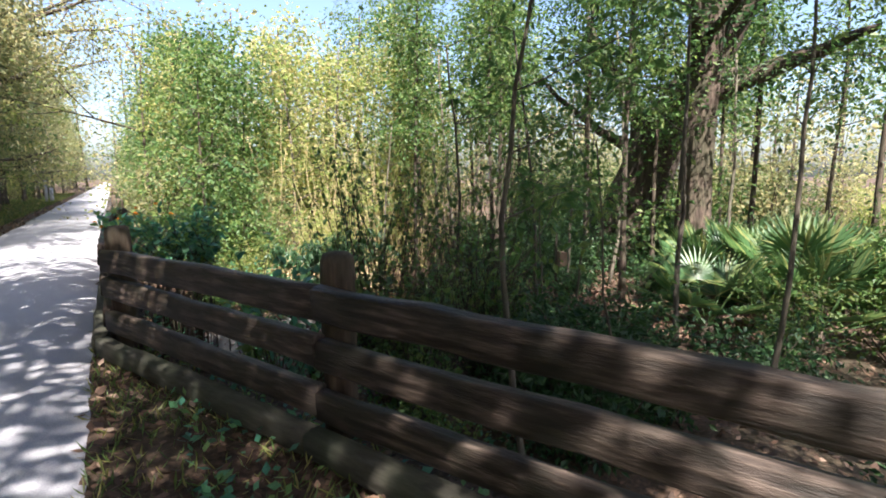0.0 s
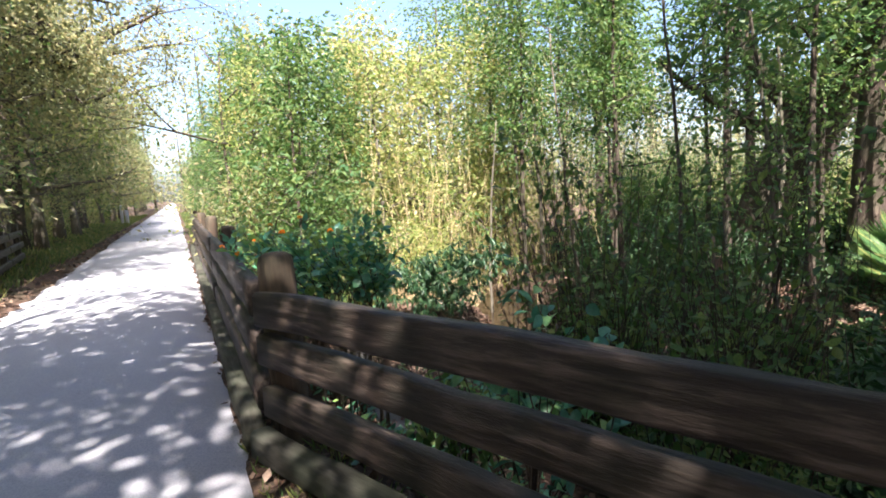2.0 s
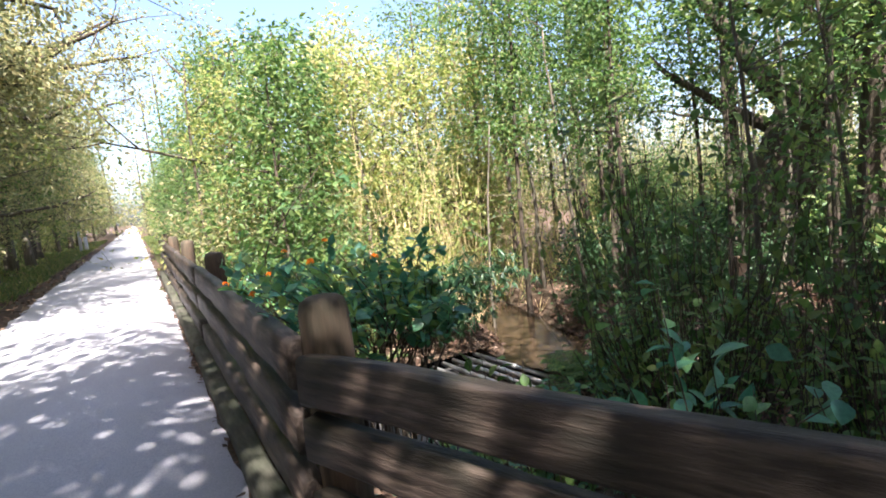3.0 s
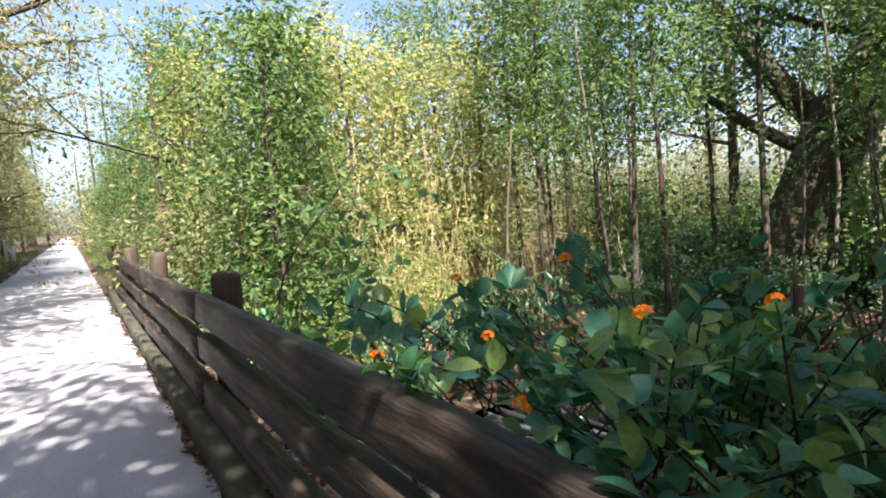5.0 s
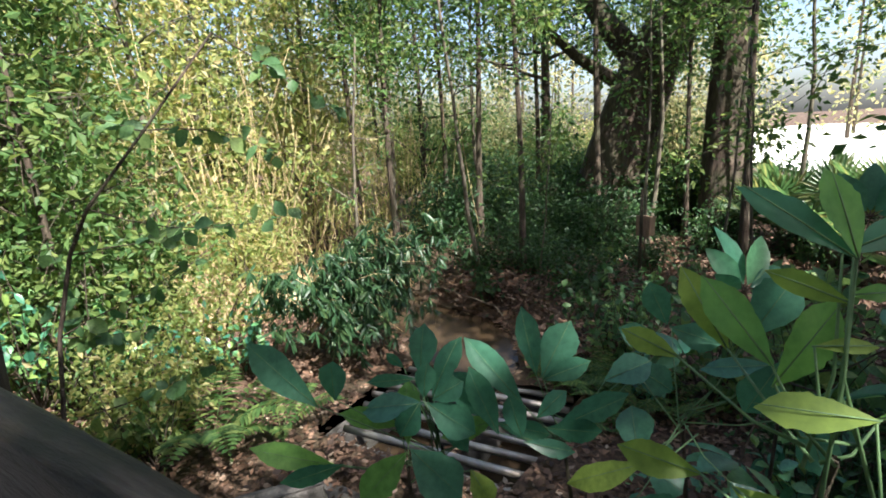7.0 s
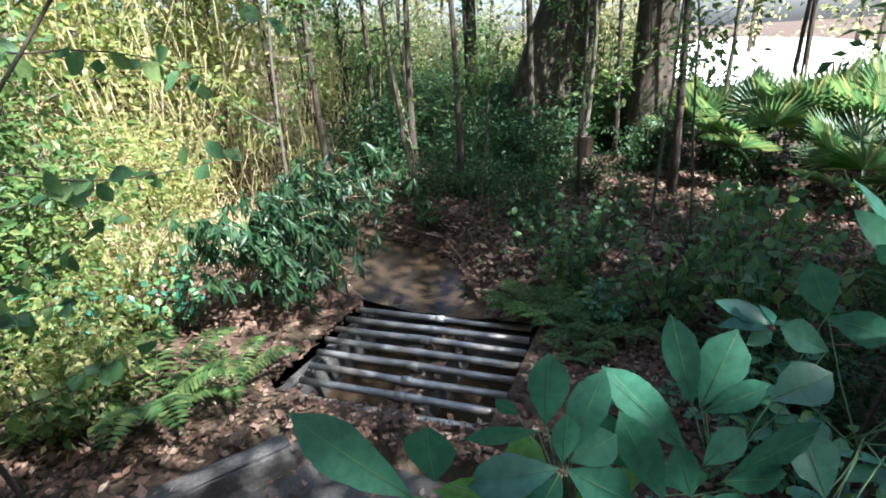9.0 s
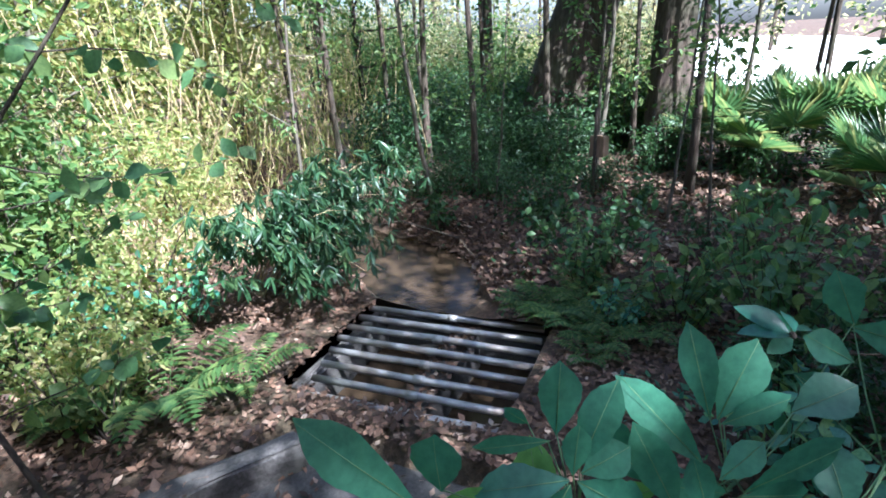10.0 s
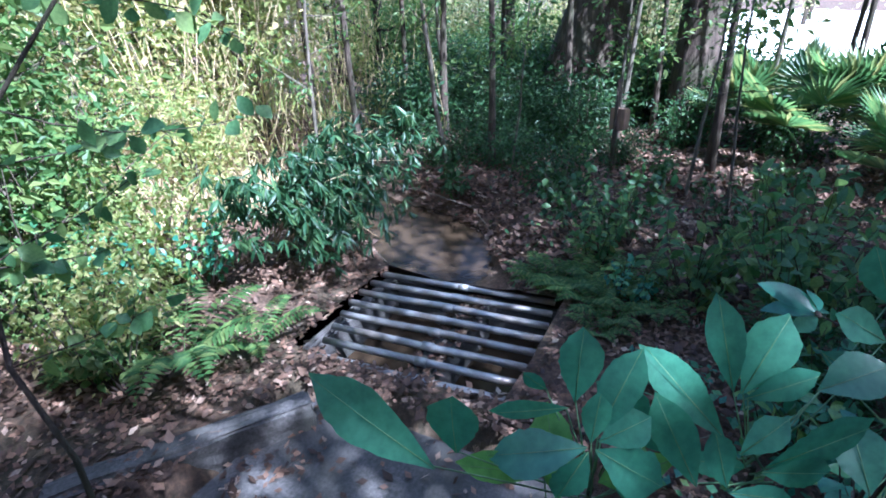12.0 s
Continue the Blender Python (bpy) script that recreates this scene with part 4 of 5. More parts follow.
hickory_spray(115, (1.10, 10.2), (0.72, 9.85, 0.80), [((0.71, 9.85, 0.89), (0.65, 9.95, 0.92), 0.048), ((0.6, 9.92, 0.85), (0.51, 10.04, 0.9), 0.053), ((0.61, 9.91, 0.85), (0.52, 9.98, 0.84), 0.048), ((0.68, 9.82, 0.86), (0.59, 9.86, 0.8), 0.075), ((0.68, 9.81, 0.87), (0.69, 9.71, 0.8), 0.101), ((0.7, 9.83, 0.86), (0.76, 9.87, 0.96), 0.067), ((0.83, 9.71, 0.87), (0.87, 9.61, 0.85), 0.045), ((0.83, 9.71, 0.87), (0.84, 9.82, 0.95), 0.077), ((0.81, 9.7, 0.89), (0.75, 9.79, 0.86), 0.057), ((0.74, 9.72, 0.82), (0.73, 9.67, 0.77), 0.057, 1)], "low green hickory shoot spreading beside the fence", 0.4)
hickory_spray(116, (1.35, 9.35), (1.02, 9.40, 0.85), [((0.92, 9.45, 0.81), (0.86, 9.58, 0.76), 0.062, 1), ((0.92, 9.45, 0.81), (0.91, 9.38, 0.78), 0.098), ((0.92, 9.46, 0.82), (0.98, 9.49, 0.89), 0.083), ((1.05, 9.3, 1.04), (1.09, 9.4, 1.11), 0.093), ((1.05, 9.3, 1.04), (1.09, 9.24, 1.15), 0.098), ((1.03, 9.26, 1.0), (1.03, 9.38, 0.97), 0.048), ((1.03, 9.25, 1.01), (1.0, 9.3, 0.91), 0.083), ((1.14, 9.45, 1.0), (1.14, 9.35, 0.98), 0.069), ((1.1, 9.52, 0.92), (1.09, 9.43, 0.88), 0.08), ((0.92, 9.31, 0.82), (0.89, 9.25, 0.78), 0.093), ((0.99, 9.21, 0.94), (0.94, 9.18, 0.86), 0.083), ((0.84, 9.45, 0.79), (0.84, 9.38, 0.77), 0.088)], "dark green hickory shoot rising from the bank")
hickory_low(113, (1.6, 9.2), [
    ((1.30, 9.32, 1.05), (0.2, 0.2, 0.8), 5, 0.14), ((1.46, 9.10, 1.20), (0.1, 0, 1), 5, 0.12), ((1.38, 9.02, 0.96), (0.3, -0.4, 0.3), 5, 0.14), ((1.20, 9.16, 0.86), (-0.2, -0.2, 0.3), 5, 0.13), ((1.10, 9.30, 0.75), (-0.4, 0.2, 0.1), 5, 0.13), ((1.45, 9.45, 0.8), (0.1, 0.6, 0.3), 5, 0.13)],
    "leafy green hickory shoot rising from the bank")


def flower_head(t, place, r, rng):
    g = Geo()
    for k in range(11):
        d = unit(vec(rng.normal(), rng.normal(), abs(rng.normal()) + 0.2))
        side = unit(np.cross(d, rng.normal(0, 1, 3)))
        for q in range(4):
            th = q * 1.57 + k
            ax = side * math.cos(th) + np.cross(d, side) * math.sin(th)
            g.leaves([vec(*place) + d * r * 0.75], [ax + d * 0.35], [d], r * 0.55, r * 0.45)
    f = piece("flower", g.mesh("flower"), M["petal"], t, "orange flower head")
    return f


def flowering_shrub():
    t = thing("flowering_shrub", "sprawling green shrub with orange flower heads, growing over the fence rail", "shrub")
    rng = np.random.default_rng(121)
    w, lv = Geo(), Geo()
    heads = [(0.20, 8.64, 1.10), (0.27, 8.19, 1.08), (0.61, 8.83, 1.23), (0.58, 8.13, 1.21), (0.80, 8.53, 1.29), (0.42, 8.46, 1.14), (0.9, 8.0, 1.2)]
    tips = heads + [(0.15 + 1.25 * rng.uniform() ** 0.7, 7.65 + 1.35 * rng.uniform(), 0.8 + 0.48 * rng.uniform()) for _ in range(86)]
    for k, tip in enumerate(tips):
        x, y = 0.95 + rng.normal(0, 0.2), 8.3 + rng.normal(0, 0.3)
        z0 = float(ground_z(x, y))
        tip = vec(*tip)
        mid = (vec(x, y, z0) * 0.45 + tip * 0.55) + vec(0.1, 0, 0.25)
        stem(w, [(x, y, z0 - 0.05), (x, y, z0 + 0.4), mid, tip * 0.8 + mid * 0.2 + vec(0, 0, 0.03), tip], 0.006, 0.0018, 5)
        d = unit(tip - mid)
        n = 12
        f = rng.uniform(0.15, 1.0, n)[:, None]
        base = mid + (tip - mid) * f
        ax = d * 0.4 + rng.normal(0, 0.7, (n, 3)) + vec(0, 0, 0.05)
        if k < len(heads):
            base, ax = base - d * 0.03, ax
        lv.leaves(base, ax, vec(0, 0, 1) + rng.normal(0, 0.35, (n, 3)), rng.uniform(0.06, 0.105, n), rng.uniform(0.042, 0.068, n), True, 0.2)
    finish(t, w, (lv,), M["bark"], (M["leaf_near"],))
    for h in heads:
        flower_head(t, h, rng.uniform(0.018, 0.026), rng)


flowering_shrub()


def broad_shrub(x, y, h, wide, n, size, leaf, label, seed, name="broadleaf_shrub"):
    t = thing(name, label, "shrub", (x, y, float(ground_z(x, y))))
    rng = np.random.default_rng(seed)
    w, lv = Geo(), Geo()
    for k in range(n):
        th, out = rng.uniform(0, 6.28), wide * math.sqrt(rng.uniform())
        tip = vec(math.cos(th) * out, math.sin(th) * out, h * rng.uniform(0.45, 1.0))
        p = path_between((0, 0, -0.05), tip, 5, 0.07, rng)
        stem(w, p, 0.007, 0.002, 5)
        m = 10
        f = rng.uniform(0.35, 1.0, m)
        base = np.stack([np.interp(f, np.linspace(0, 1, 5), p[:, q]) for q in range(3)], -1)
        lv.leaves(base, rng.normal(0, 0.8, (m, 3)) + vec(0, 0, -0.1), vec(0, 0, 1) + rng.normal(0, 0.35, (m, 3)), size * rng.uniform(0.7, 1.2, m), size * 0.62 * rng.uniform(0.8, 1.1, m), True, 0.25)
    finish(t, w, (lv,), M["bark"], (leaf,))


for k, (x, y, h, wide, n, size) in enumerate([(5.2, 9.6, 1.15, 0.55, 26, 0.13), (4.7, 8.8, 1.3, 0.6, 28, 0.14), (5.9, 8.7, 1.5, 0.7, 30, 0.14), (5.5, 10.6, 0.9, 0.35, 14, 0.10), (6.2, 10.6, 1.1, 0.4, 14, 0.11), (3.3, 8.9, 0.9, 0.5, 18, 0.11), (2.6, 8.6, 1.1, 0.5, 18, 0.12), (1.9, 8.7, 1.3, 0.5, 20, 0.11), (1.7, 7.7, 1.6, 0.6, 24, 0.11), (1.6, 6.6, 1.6, 0.55, 22, 0.11), (3.4, 14.2, 1.0, 0.6, 22, 0.10), (2.6, 14.6, 1.1, 0.6, 22, 0.10), (1.9, 13.4, 0.9, 0.4, 16, 0.09), (4.9, 10.2, 0.5, 0.35, 14, 0.08), (1.5, 16.0, 1.7, 0.6, 22, 0.11), (1.6, 14.6, 1.6, 0.6, 20, 0.10), (1.7, 17.6, 1.8, 0.6, 22, 0.11), (3.2, 7.7, 3.4, 1.0, 150, 0.085), (4.2, 6.9, 3.2, 0.9, 130, 0.085), (2.9, 6.3, 2.3, 0.7, 90, 0.08)]):
    broad_shrub(x, y, h, wide, n, size, M["leaf_round"] if k < 5 else M["leaf_green"] if k > 16 else M["leaf_near"] if k % 4 else M["leaf_green"], "loose broad-leaved green shrub on the creek bank", 300 + k)


def round_leaf_sapling():
    t = thing("mulberry_sapling", "thin bent sapling with round green leaves by the headwall", "sapling")
    rng = np.random.default_rng(131)
    w, lv = Geo(), Geo()
    z0 = float(ground_z(0.98, 12.2))
    trunk = [(1.0, 12.15, z0 - 0.05), (1.03, 12.16, -0.47), (1.04, 12.45, -0.03), (1.16, 12.6, 0.40), (1.18, 12.3, 0.9), (1.22, 12.11, 1.14), (1.49, 11.98, 1.5), (1.9, 11.9, 2.0)]
    stem(w, trunk, 0.016, 0.006)
    for a, b in (((1.16, 12.6, 0.40), (1.9, 12.2, 0.75)), ((1.18, 12.3, 0.9), (2.0, 12.1, 0.95)), ((1.22, 12.11, 1.14), (2.3, 11.85, 0.95)), ((1.49, 11.98, 1.5), (2.35, 11.9, 1.25)), ((1.04, 12.45, -0.03), (1.75, 12.0, 0.15)), ((1.9, 11.9, 2.0), (2.6, 11.6, 1.5)), ((1.16, 12.6, 0.4), (1.3, 12.9, 0.9)), ((1.49, 11.98, 1.5), (1.5, 12.5, 1.6)), ((1.16, 12.6, 0.4), (1.7, 12.5, 0.3))):
        p = path_between(a, b, 6, 0.05, rng)
        tw = Geo()
        stem(tw, p, 0.005, 0.0015, 5)
        piece("branch", tw.mesh("branch", True), M["bark"], t)
        n = 13
        f = rng.uniform(0.1, 1.0, n)
        base = np.stack([np.interp(f, np.linspace(0, 1, 6), p[:, q]) for q in range(3)], -1) + rng.normal(0, 0.02, (n, 3))
        lv.leaves(base, rng.normal(0, 0.7, (n, 3)) + vec(0, 0, -0.45), vec(-0.7, -0.4, 0.7) + rng.normal(0, 0.3, (n, 3)), rng.uniform(0.06, 0.13, n), rng.uniform(0.055, 0.10, n), True, 0.15)
    finish(t, w, (lv,), M["bark"], (M["leaf_round"],))


round_leaf_sapling()

rng = np.random.default_rng(320)
for k in range(9):
    x, y = rng.uniform(5.9, 11.0), rng.uniform(7.4, 13.8)
    if creek_distance(np.array(x), np.array(y)) > 1.0:
        broad_shrub(x, y, rng.uniform(0.4, 1.0), rng.uniform(0.35, 0.7), 12, rng.uniform(0.09, 0.14), M["leaf_dark"] if k % 3 else M["leaf_round"], "thin low shrub among leaf litter under the trees", 330 + k)


def bamboo_spray():
    t = thing("bamboo", "arching bamboo sprays with narrow drooping leaves over the creek", "bamboo")
    rng = np.random.default_rng(141)
    lv = Geo()
    z0 = float(ground_z(4.2, 14.3))
    for tip in [(4.34, 13.6, 0.09), (5.17, 13.55, 0.18), (5.55, 13.1, 0.0), (3.63, 13.7, 0.04), (4.06, 13.4, -0.5), (4.7, 13.4, 0.0), (4.4, 13.2, -0.55), (3.9, 13.6, -0.2), (4.9, 13.2, -0.35), (3.3, 13.8, -0.3), (4.6, 13.7, 0.35), (3.5, 13.5, -0.7), (3.2, 13.6, 0.0), (3.8, 13.3, 0.1), (4.3, 13.2, -0.15), (4.8, 13.1, -0.1), (3.7, 13.2, -0.8), (4.2, 13.05, -0.85), (5.0, 13.3, 0.05), (3.05, 13.9, -0.5), (4.55, 13.0, -0.6), (3.4, 13.25, -0.35), (5.3, 13.3, 0.3), (2.9, 13.8, 0.1)]:
        a = vec(4.4 + rng.normal(0, 0.2), 14.1 + rng.normal(0, 0.15), z0 - 0.05)
        b = vec(*tip) + vec(0.35, -0.35, -0.05)
        mid = (a + b) / 2 + vec(0, 0, 0.45)
        w = Geo()
        stem(w, [a, (a + mid) / 2 + vec(0, 0, 0.12), mid, (mid + b) / 2 + vec(0, 0, 0.06), b], 0.008, 0.002, 5)
        piece("culm", w.mesh("culm", True), M["cane"], t)
        for q in range(20):
            c = mid + (b - mid) * rng.uniform(-0.1, 1.0) + rng.normal(0, 0.11, 3)
            n = 8
            lv.leaves(np.repeat(c[None], n, 0), rng.normal(0, 0.6, (n, 3)) + vec(0, -0.2, -0.7), rng.normal(0, 0.5, (n, 3)) + vec(0, 0, 1), rng.uniform(0.12, 0.20, n), rng.uniform(0.024, 0.036, n), True, 0.3)
    piece("foliage", lv.mesh("foliage", True), M["leaf_bamboo"], t)


bamboo_spray()


def fern(x, y, n, size, seed):
    t = thing("fern", "green fern with arching fronds on leaf litter", "fern", (x, y, float(ground_z(x, y))), "ferns by the headwall")
    rng = np.random.default_rng(seed)
    for k in range(n):
        g = Geo()
        th = k * 6.28 / n + rng.uniform(-0.3, 0.3)
        d = vec(math.cos(th), math.sin(th), 0)
        s = np.linspace(0, 1, 22)
        L = size * rng.uniform(0.8, 1.15)
        line = d * (s * L)[:, None] + vec(0, 0, 1) * (np.sin(s * 2.2) * L * 0.45)[:, None]
        g.tube(line, np.linspace(0.004, 0.001, 22), 4)
        side = np.cross(d, (0, 0, 1))
        for sg in (1, -1):
            w = np.sin(np.clip(s[3:] * 1.05, 0, 1) * math.pi) ** 0.7 * L * 0.2 + 0.01
            g.leaves(line[3:], side * sg + d * 0.35 + rng.normal(0, 0.05, (19, 3)), np.repeat(vec(0, 0, 1)[None], 19, 0), w, np.full(19, L * 0.06))
        piece("frond", g.mesh("frond", True), M["leaf_green"], t)


for k, (x, y, n, size) in enumerate([(2.35, 13.3, 7, 0.85), (2.80, 12.95, 6, 0.6), (2.30, 14.05, 6, 0.7), (4.95, 10.75, 9, 0.5), (5.05, 10.35, 8, 0.5), (5.2, 11.1, 8, 0.45), (1.9, 13.9, 7, 0.4), (4.98, 10.95, 9, 0.42), (4.5, 10.25, 8, 0.42), (4.75, 10.5, 9, 0.45), (4.2, 10.3, 7, 0.34), (5.3, 10.1, 9, 0.5), (4.9, 9.95, 8, 0.5), (5.45, 10.6, 8, 0.5)]):
    fern(x, y, n, size, 400 + k)


def palmetto(x, y, h, seed):
    t = thing("palmetto", "saw palmetto with stiff green fans under the trees", "palm", (x, y, float(ground_z(x, y))), "palmettos at the wood's edge")
    rng = np.random.default_rng(seed)
    g = Geo()
    g.tube([(0, 0, -0.1), (0, 0, 0.25 * h)], [0.13, 0.1], 8, 0.1, rng)
    piece("trunk", g.mesh("trunk", True), M["bark"], t)
    for k in range(11):
        g = Geo()
        th, el = k * 2.4, rng.uniform(0.25, 1.3)
        d = vec(math.cos(th) * math.cos(el), math.sin(th) * math.cos(el), math.sin(el))
        c = d * h * 0.6 + vec(0, 0, 0.25 * h)
        g.tube([(0, 0, 0.2 * h), c], [0.012, 0.008], 4)
        side = unit(np.cross(d, (0, 0, 1)))
        up = np.cross(side, d)
        a = np.linspace(-1.9, 1.9, 24)
        ax = d[None] * np.cos(a)[:, None] + side[None] * np.sin(a)[:, None] + up[None] * 0.15
        g.leaves(np.repeat(c[None], 24, 0), ax, np.repeat(up[None], 24, 0), h * 0.5 * (1 - 0.12 * np.abs(a)), np.full(24, 0.05 * h), False, 0.1)
        piece("fan", g.mesh("fan", True), M["palm"], t)


for k, (x, y, h) in enumerate([(11.2, 6.2, 1.9), (11.6, 8.2, 1.7), (12.6, 9.0, 1.6), (12.2, 7.2, 1.8), (9.4, 7.0, 1.5), (11.8, 5.0, 1.6), (13.5, 8.6, 1.8), (10.4, 5.6, 1.5), (12.8, 6.2, 1.7)]):
    palmetto(x, y, h, 500 + k)


def bare_sapling(x, y, h, r, lean, label, seed, leaf=None):
    t = thing("sapling", label, "sapling", (x, y, float(ground_z(x, y))))
    rng = np.random.default_rng(seed)
    w, lv = Geo(), Geo()
    p = path_between((0, 0, -0.2), (lean[0], lean[1], h), 10, 0.025, rng)
    stem(w, p, r, r * 0.4, 8)
    ends = []
    for k in range(9):
        a = p[rng.integers(4, 10)]
        b = a + vec(rng.normal(0, 0.6), rng.normal(0, 0.6), rng.uniform(0.1, 0.8))
        q = path_between(a, b, 5, 0.06, rng)
        tw = Geo()
        stem(tw, q, r * 0.25, 0.003, 5)
        piece("branch", tw.mesh("branch", True), M["bark_light"], t)
        ends += [q[-1], q[-2], q[2]]
    clump_leaves(lv, ends, 12, 0.16, 0.11, 0.055, rng)
    piece("trunk", w.mesh("trunk", True), M["bark_light"], t)
    piece("crown", lv.mesh("crown"), leaf or M["leaf_green"], t)


for k, (x, y, h, r, lx, ly) in enumerate([(8.7, 14.0, 6.5, 0.05, -0.3, 0.6), (10.1, 11.2, 5.0, 0.035, 0.2, 0.1), (9.0, 9.9, 4.2, 0.03, 0.3, -0.2), (7.6, 9.3, 3.6, 0.022, 0.1, 0.3), (11.6, 15.4, 7, 0.06, 0.2, 0.2), (12.2, 11.6, 7, 0.06, 0.1, 0.1), (6.9, 15.4, 5, 0.04, 0.5, 0.2), (9.6, 16.6, 7, 0.07, 0.1, 0.5), (5.0, 5.2, 3.2, 0.02, -0.4, 0.3), (6.6, 4.6, 5, 0.04, 0.3, 0), (4.2, 7.6, 4.5, 0.03, 0.2, 0.4), (7.8, 6.6, 5.5, 0.05, 0.1, 0.1), (5.8, 7.6, 5, 0.035, -0.3, 0.3), (2.0, 14.9, 3.0, 0.016, 0.7, 0.9), (8.2, 12.6, 3.5, 0.02, 0.3, -0.2), (3.3, 4.9, 4.6, 0.035, 0.2, 0.3), (9.0, 4.0, 6, 0.06, 0, 0.3), (13.0, 8.9, 6, 0.06, 0.2, 0)]):
    bare_sapling(x, y, h, r, (lx, ly), "thin pale sapling with sparse leaves in the creek woods", 600 + k)


def overhanging_branch():
    t = thing("tree", "thin dark tree with a forked branch reaching over the trail", "tree", (1.75, 20.6, float(ground_z(1.75, 20.6))))
    rng = np.random.default_rng(151)
    w, lv = Geo(), Geo()
    stem(w, path_between((0, 0, -0.3), (-0.25, 0.3, 6.6), 9, 0.02, rng), 0.07, 0.02, 8)
    ends = []
    for a, b, r in (((-0.1, 0.1, 3.9), (-3.4, -1.2, 4.6), 0.045), ((-1.6, -0.5, 4.25), (-2.7, -0.2, 5.7), 0.025), ((-2.3, -0.8, 4.4), (-3.6, -1.6, 4.2), 0.02), ((-0.2, 0.2, 5.2), (0.8, -0.9, 6.8), 0.03), ((-0.2, 0.2, 6.0), (-0.9, 0.8, 7.2), 0.03)):
        p = path_between(a, b, 7, 0.03, rng)
        stem(w, p, r, 0.008, 6)
        ends += [p[-1], p[-2], p[-3]]
    clump_leaves(lv, ends, 30, 0.3, 0.15, 0.08, rng)
    piece("trunk", w.mesh("trunk", True), M["bark"], t)
    piece("crown", lv.mesh("crown"), M["leaf_yellow"], t)


overhanging_branch()


def bare_twig(pts, r, label, seed):
    t = thing("fallen_branch", label, "branch")
    g = Geo()
    stem(g, pts, r, r * 0.35, 6)
    piece("wood", g.mesh("wood", True), M["bark_light"], t)


bare_twig([(4.45, 13.75, -1.3), (4.71, 13.45, -0.56), (5.25, 12.69, -0.50), (5.49, 12.06, -0.74), (5.7, 11.7, -1.35)], 0.009, "thin bare twig arching over the creek", 1)
bare_twig([(4.6, 13.6, -1.35), (4.63, 13.48, -0.68), (4.78, 12.86, -1.29), (4.8, 12.75, -1.42)], 0.008, "thin pale dead twig leaning on the bank", 2)
bare_twig([(5.6, 14.2, -1.3), (5.2, 13.7, -0.75), (4.6, 13.2, -0.95), (4.3, 12.95, -1.30)], 0.012, "crooked dead branch beside the creek", 3)


def wooden_box():
    t = thing("nest_box", "weathered tan wooden box fixed to a thin sapling", "box", (9.88, 11.16, -0.70))
    t.rotation_euler[2] = 1.2
    bm = bmesh.new()
    bmesh.ops.create_cube(bm, size=1)
    for v in bm.verts:
        v.co = Vector((v.co.x * 0.28, v.co.y * 0.2, 0.22 + v.co.z * (0.34 if v.co.y < 0 else 0.38)))
    bmesh.ops.bevel(bm, geom=bm.edges[:], offset=0.012, segments=2, affect="EDGES")
    me = bpy.data.meshes.new("body")
    bm.to_mesh(me)
    bm.free()
    piece("body", me, M["tan_wood"], t)
    g = Geo()
    z = float(ground_z(9.88, 11.16)) + 0.70
    g.tube([(0, 0.14, z - 0.2), (0, 0.14, 0.9)], [0.035, 0.03], 8)
    piece("pole", g.mesh("pole", True), M["bark"], t)


wooden_box()


def marker_post():
    t = thing("marker_post", "small grey and white marker post on the far verge", "post", (-3.5, 47.5, float(ground_z(-3.5, 47.5))))
    g = Geo()
    g.tube([(0, 0, -0.2), (0, 0, 1.5), (0, 0, 1.56)], [0.10, 0.10, 0.06], 10)
    piece("pole", g.mesh("pole", True), M["sign_grey"], t)
    g = Geo()
    g.tube([(0.3, 0, -0.2), (0.3, 0, 1.0), (0.3, 0, 1.05)], [0.12, 0.12, 0.08], 10)
    piece("stub", g.mesh("stub", True), M["sign_grey"], t, "pale low stub")


marker_post()


# ---- litter, grass and ground cover ----
def scatter(name, label, category, material, n, region, size, aspect, seed, lift=0.012, upright=0.0, avoid_pit=True, fine=False):
    """Loose leaves or blades over the ground."""
    rng = np.random.default_rng(seed)
    x0, x1, y0, y1 = region
    x, y = rng.uniform(x0, x1, n), rng.uniform(y0, y1, n)
    keep = np.ones(n, bool)
    if avoid_pit:
        keep &= ~((x > PIT[0]) & (x < PIT[1]) & (y > PIT[2]) & (y < PIT[3]))
        keep &= (creek_distance(x, y) > 0.85) | (x < 4.6)
    clump = np.sin(x * 2.1 + seed) * np.cos(y * 1.7 - seed) + np.sin(x * 5.3 + y * 4.1)
    keep &= rng.uniform(-1.9, 1.9, n) < clump + 0.9
    slab = (x > 0.95) & (x < 2.65) & (y > 9.4) & (y < 12.3)
    keep &= ~slab | (rng.uniform(0, 1, n) < 0.10 + 0.5 * (np.abs(y - 12.0) < 0.3) * (x > 1.6))
    x, y = x[keep], y[keep]
    n = len(x)
    z = ground_z(x, y) + lift + np.abs(rng.normal(0, 0.012, n))
    slab = (x > 1.0) & (x < 2.6) & (y > 9.5) & (y < 12.2)
    z = np.where(slab, np.maximum(z, -1.285), z)
    ax = np.stack([rng.normal(0, 1, n), rng.normal(0, 1, n), rng.normal(0, 0.25, n) + upright], -1)
    nm = np.stack([rng.normal(0, 0.45, n), rng.normal(0, 0.45, n), np.ones(n)], -1)
    g = Geo()
    L = size * rng.uniform(0.6, 1.4, n)
    g.leaves(np.stack([x, y, z], -1), ax, nm, L, L * aspect, fine, -0.15)
    tagged(piece(name, g.mesh(name), material), label, category, kind="stuff")


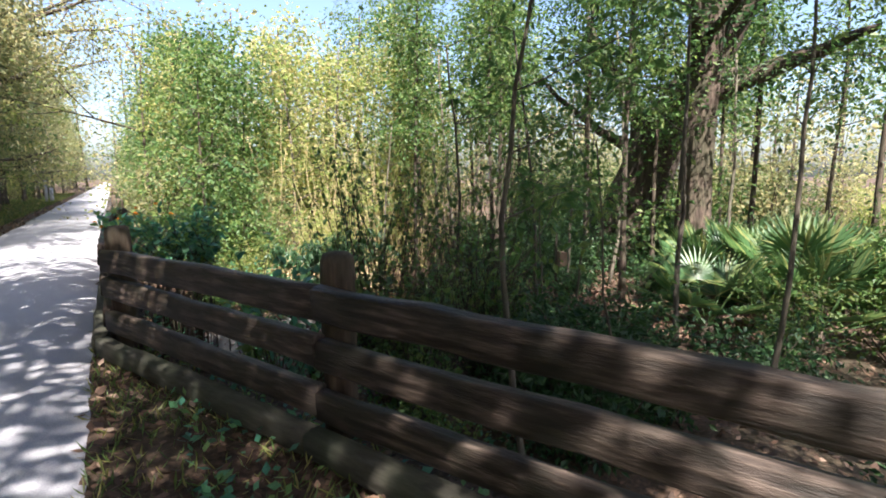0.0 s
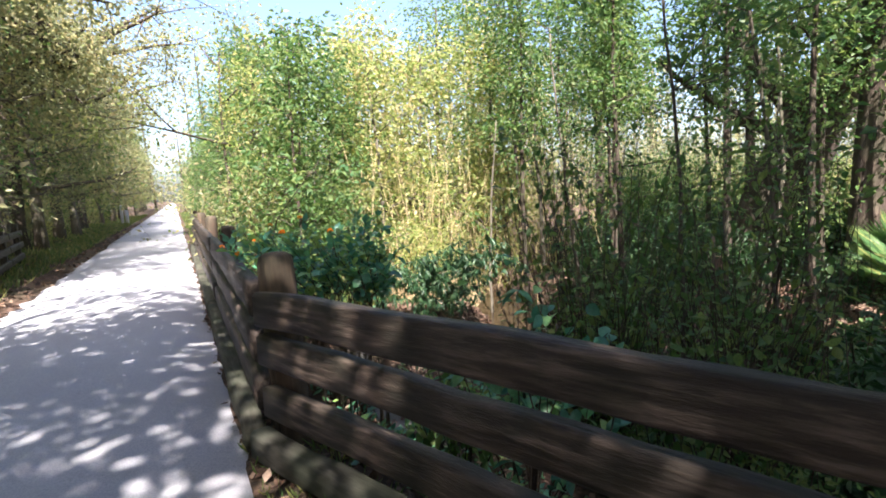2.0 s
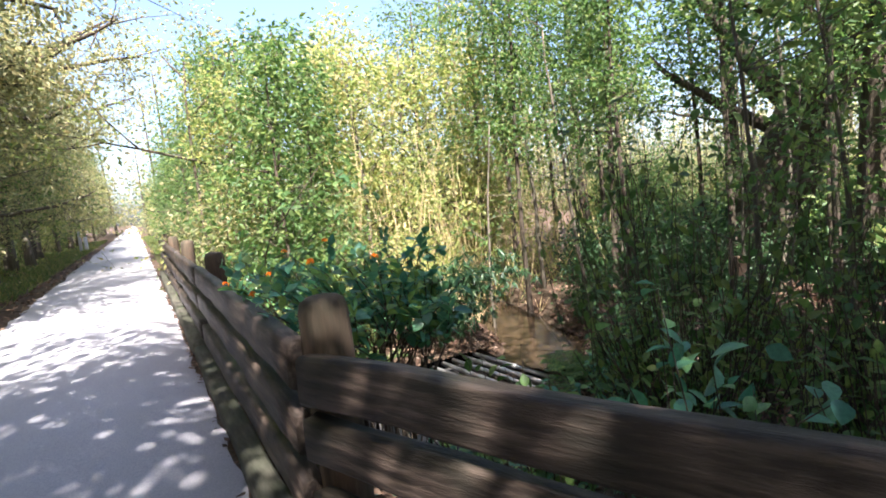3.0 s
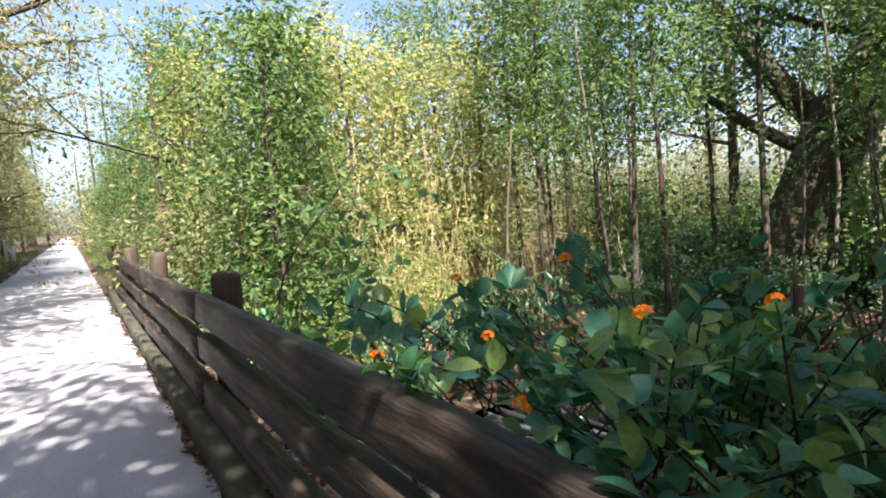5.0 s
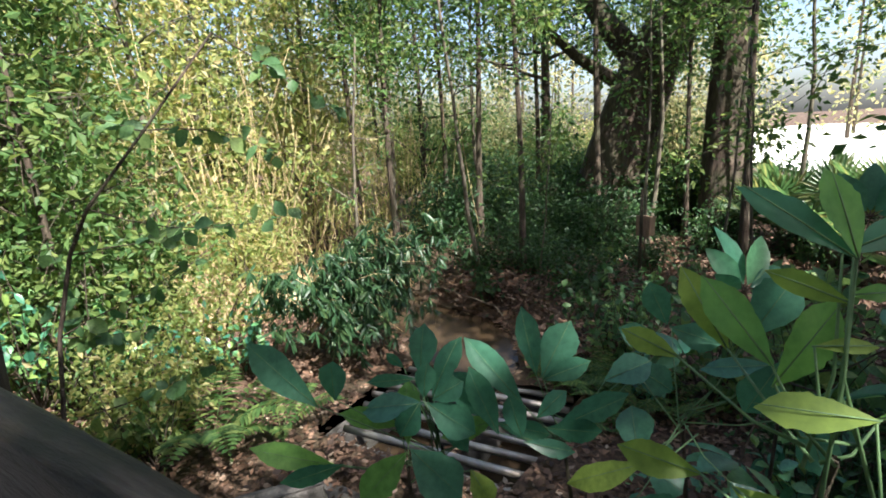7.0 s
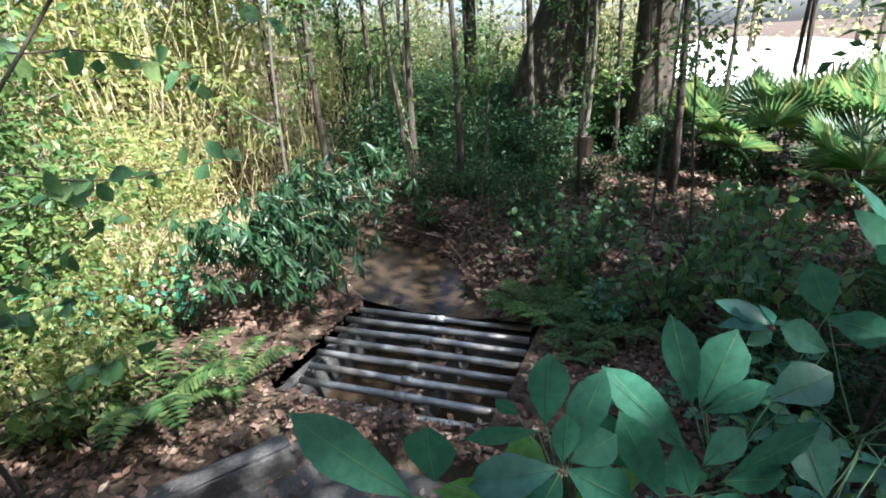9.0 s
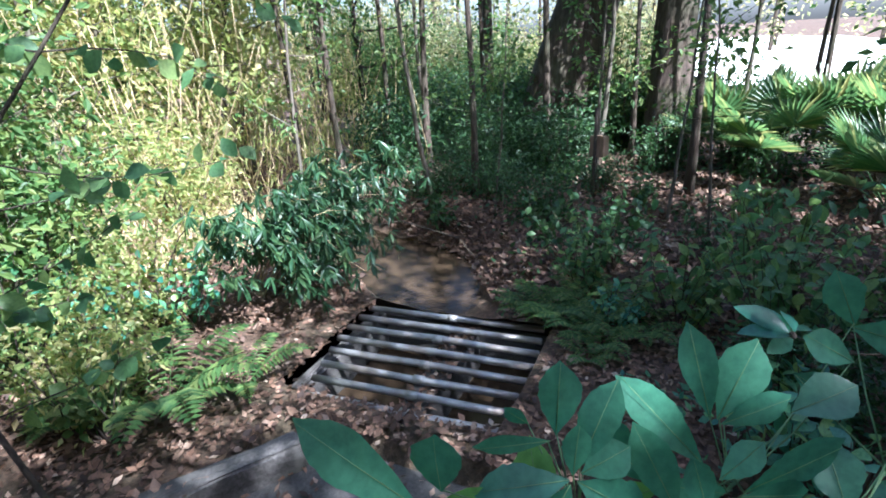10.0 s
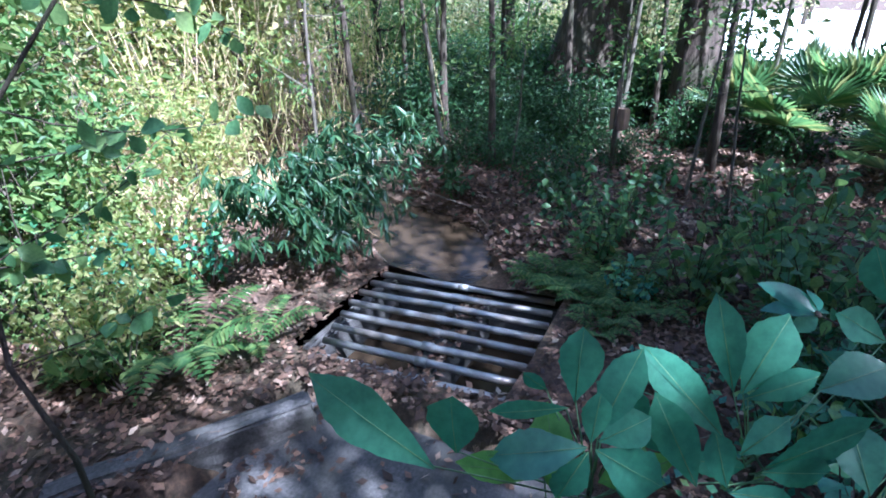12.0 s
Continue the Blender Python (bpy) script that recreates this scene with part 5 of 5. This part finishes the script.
scatter("fallen_leaves", "brown and tan fallen leaves on the creek bank", "leaves", M["fallen"], 42000, (0.5, 8.0, 8.5, 16.0), 0.062, 0.6, 1)
scatter("fallen_leaves", "brown fallen leaves under the creek trees", "leaves", M["fallen"], 30000, (0.9, 16.0, 1.0, 22.0), 0.09, 0.6, 2)
scatter("fallen_leaves", "reddish leaf litter on the creek slope", "leaves", M["fallen"], 34000, (5.0, 13.5, 6.5, 15.0), 0.11, 0.6, 14, 0.02, 0.1)
scatter("fallen_leaves", "fallen leaves on the verge by the fence", "leaves", M["fallen"], 5000, (0.12, 2.2, -1.5, 8.0), 0.075, 0.6, 3)
scatter("fallen_leaves", "fallen leaves along the fence foot", "leaves", M["fallen"], 1600, (0.10, 0.45, 7.5, 20.0), 0.06, 0.6, 4)
scatter("fallen_leaves", "reddish leaf litter on the far verge", "leaves", M["fallen"], 9000, (-5.0, -2.35, -2.0, 45.0), 0.10, 0.6, 5)
scatter("verge_grass", "short green grass and ivy beside the trail", "grass", M["grass"], 7000, (0.14, 1.6, -1.5, 7.6), 0.09, 0.13, 6, 0.0, 1.0)
scatter("verge_grass", "rough sunlit grass on the far verge", "grass", M["grass"], 26000, (-5.6, -2.9, 6.0, 70.0), 0.22, 0.07, 7, 0.0, 1.2)
scatter("verge_grass", "rough sunlit grass beside the far fence", "grass", M["grass"], 9000, (0.35, 2.4, 21.0, 70.0), 0.22, 0.07, 8, 0.0, 1.2)
scatter("dry_grass", "pale dry grass on the sunlit bank", "grass", M["cane"], 16000, (2.6, 8.5, 15.5, 25.0), 0.5, 0.03, 9, 0.0, 1.6)
scatter("ground_cover", "low green leaves over the creek bank", "ground cover", M["leaf_round"], 1300, (4.6, 9.0, 7.0, 11.8), 0.07, 0.6, 10, 0.06, 0.3)
scatter("ground_cover", "low green leaves behind the fence", "ground cover", M["leaf_near"], 6000, (0.6, 4.0, 1.0, 10.0), 0.07, 0.6, 11, 0.06, 0.3)
scatter("ground_cover", "dark low leaves under the trees", "ground cover", M["leaf_dark"], 2200, (5.5, 16.0, 6.0, 18.0), 0.10, 0.55, 12, 0.12, 0.3)


def pier_leaves():
    rng = np.random.default_rng(161)
    g = Geo()
    n = 260
    p = np.stack([rng.uniform(3.25, 4.67, n), rng.uniform(11.45, 11.78, n), np.full(n, -1.415) + rng.uniform(0, 0.03, n)], -1)
    g.leaves(p, rng.normal(0, 1, (n, 3)) * vec(1, 1, 0.2), vec(0, 0, 1) + rng.normal(0, 0.4, (n, 3)), rng.uniform(0.05, 0.1, n), rng.uniform(0.03, 0.06, n))
    tagged(piece("fallen_leaves", g.mesh("fallen_leaves"), M["fallen"]), "wet fallen leaves caught on the culvert pier", "leaves", kind="stuff")


pier_leaves()
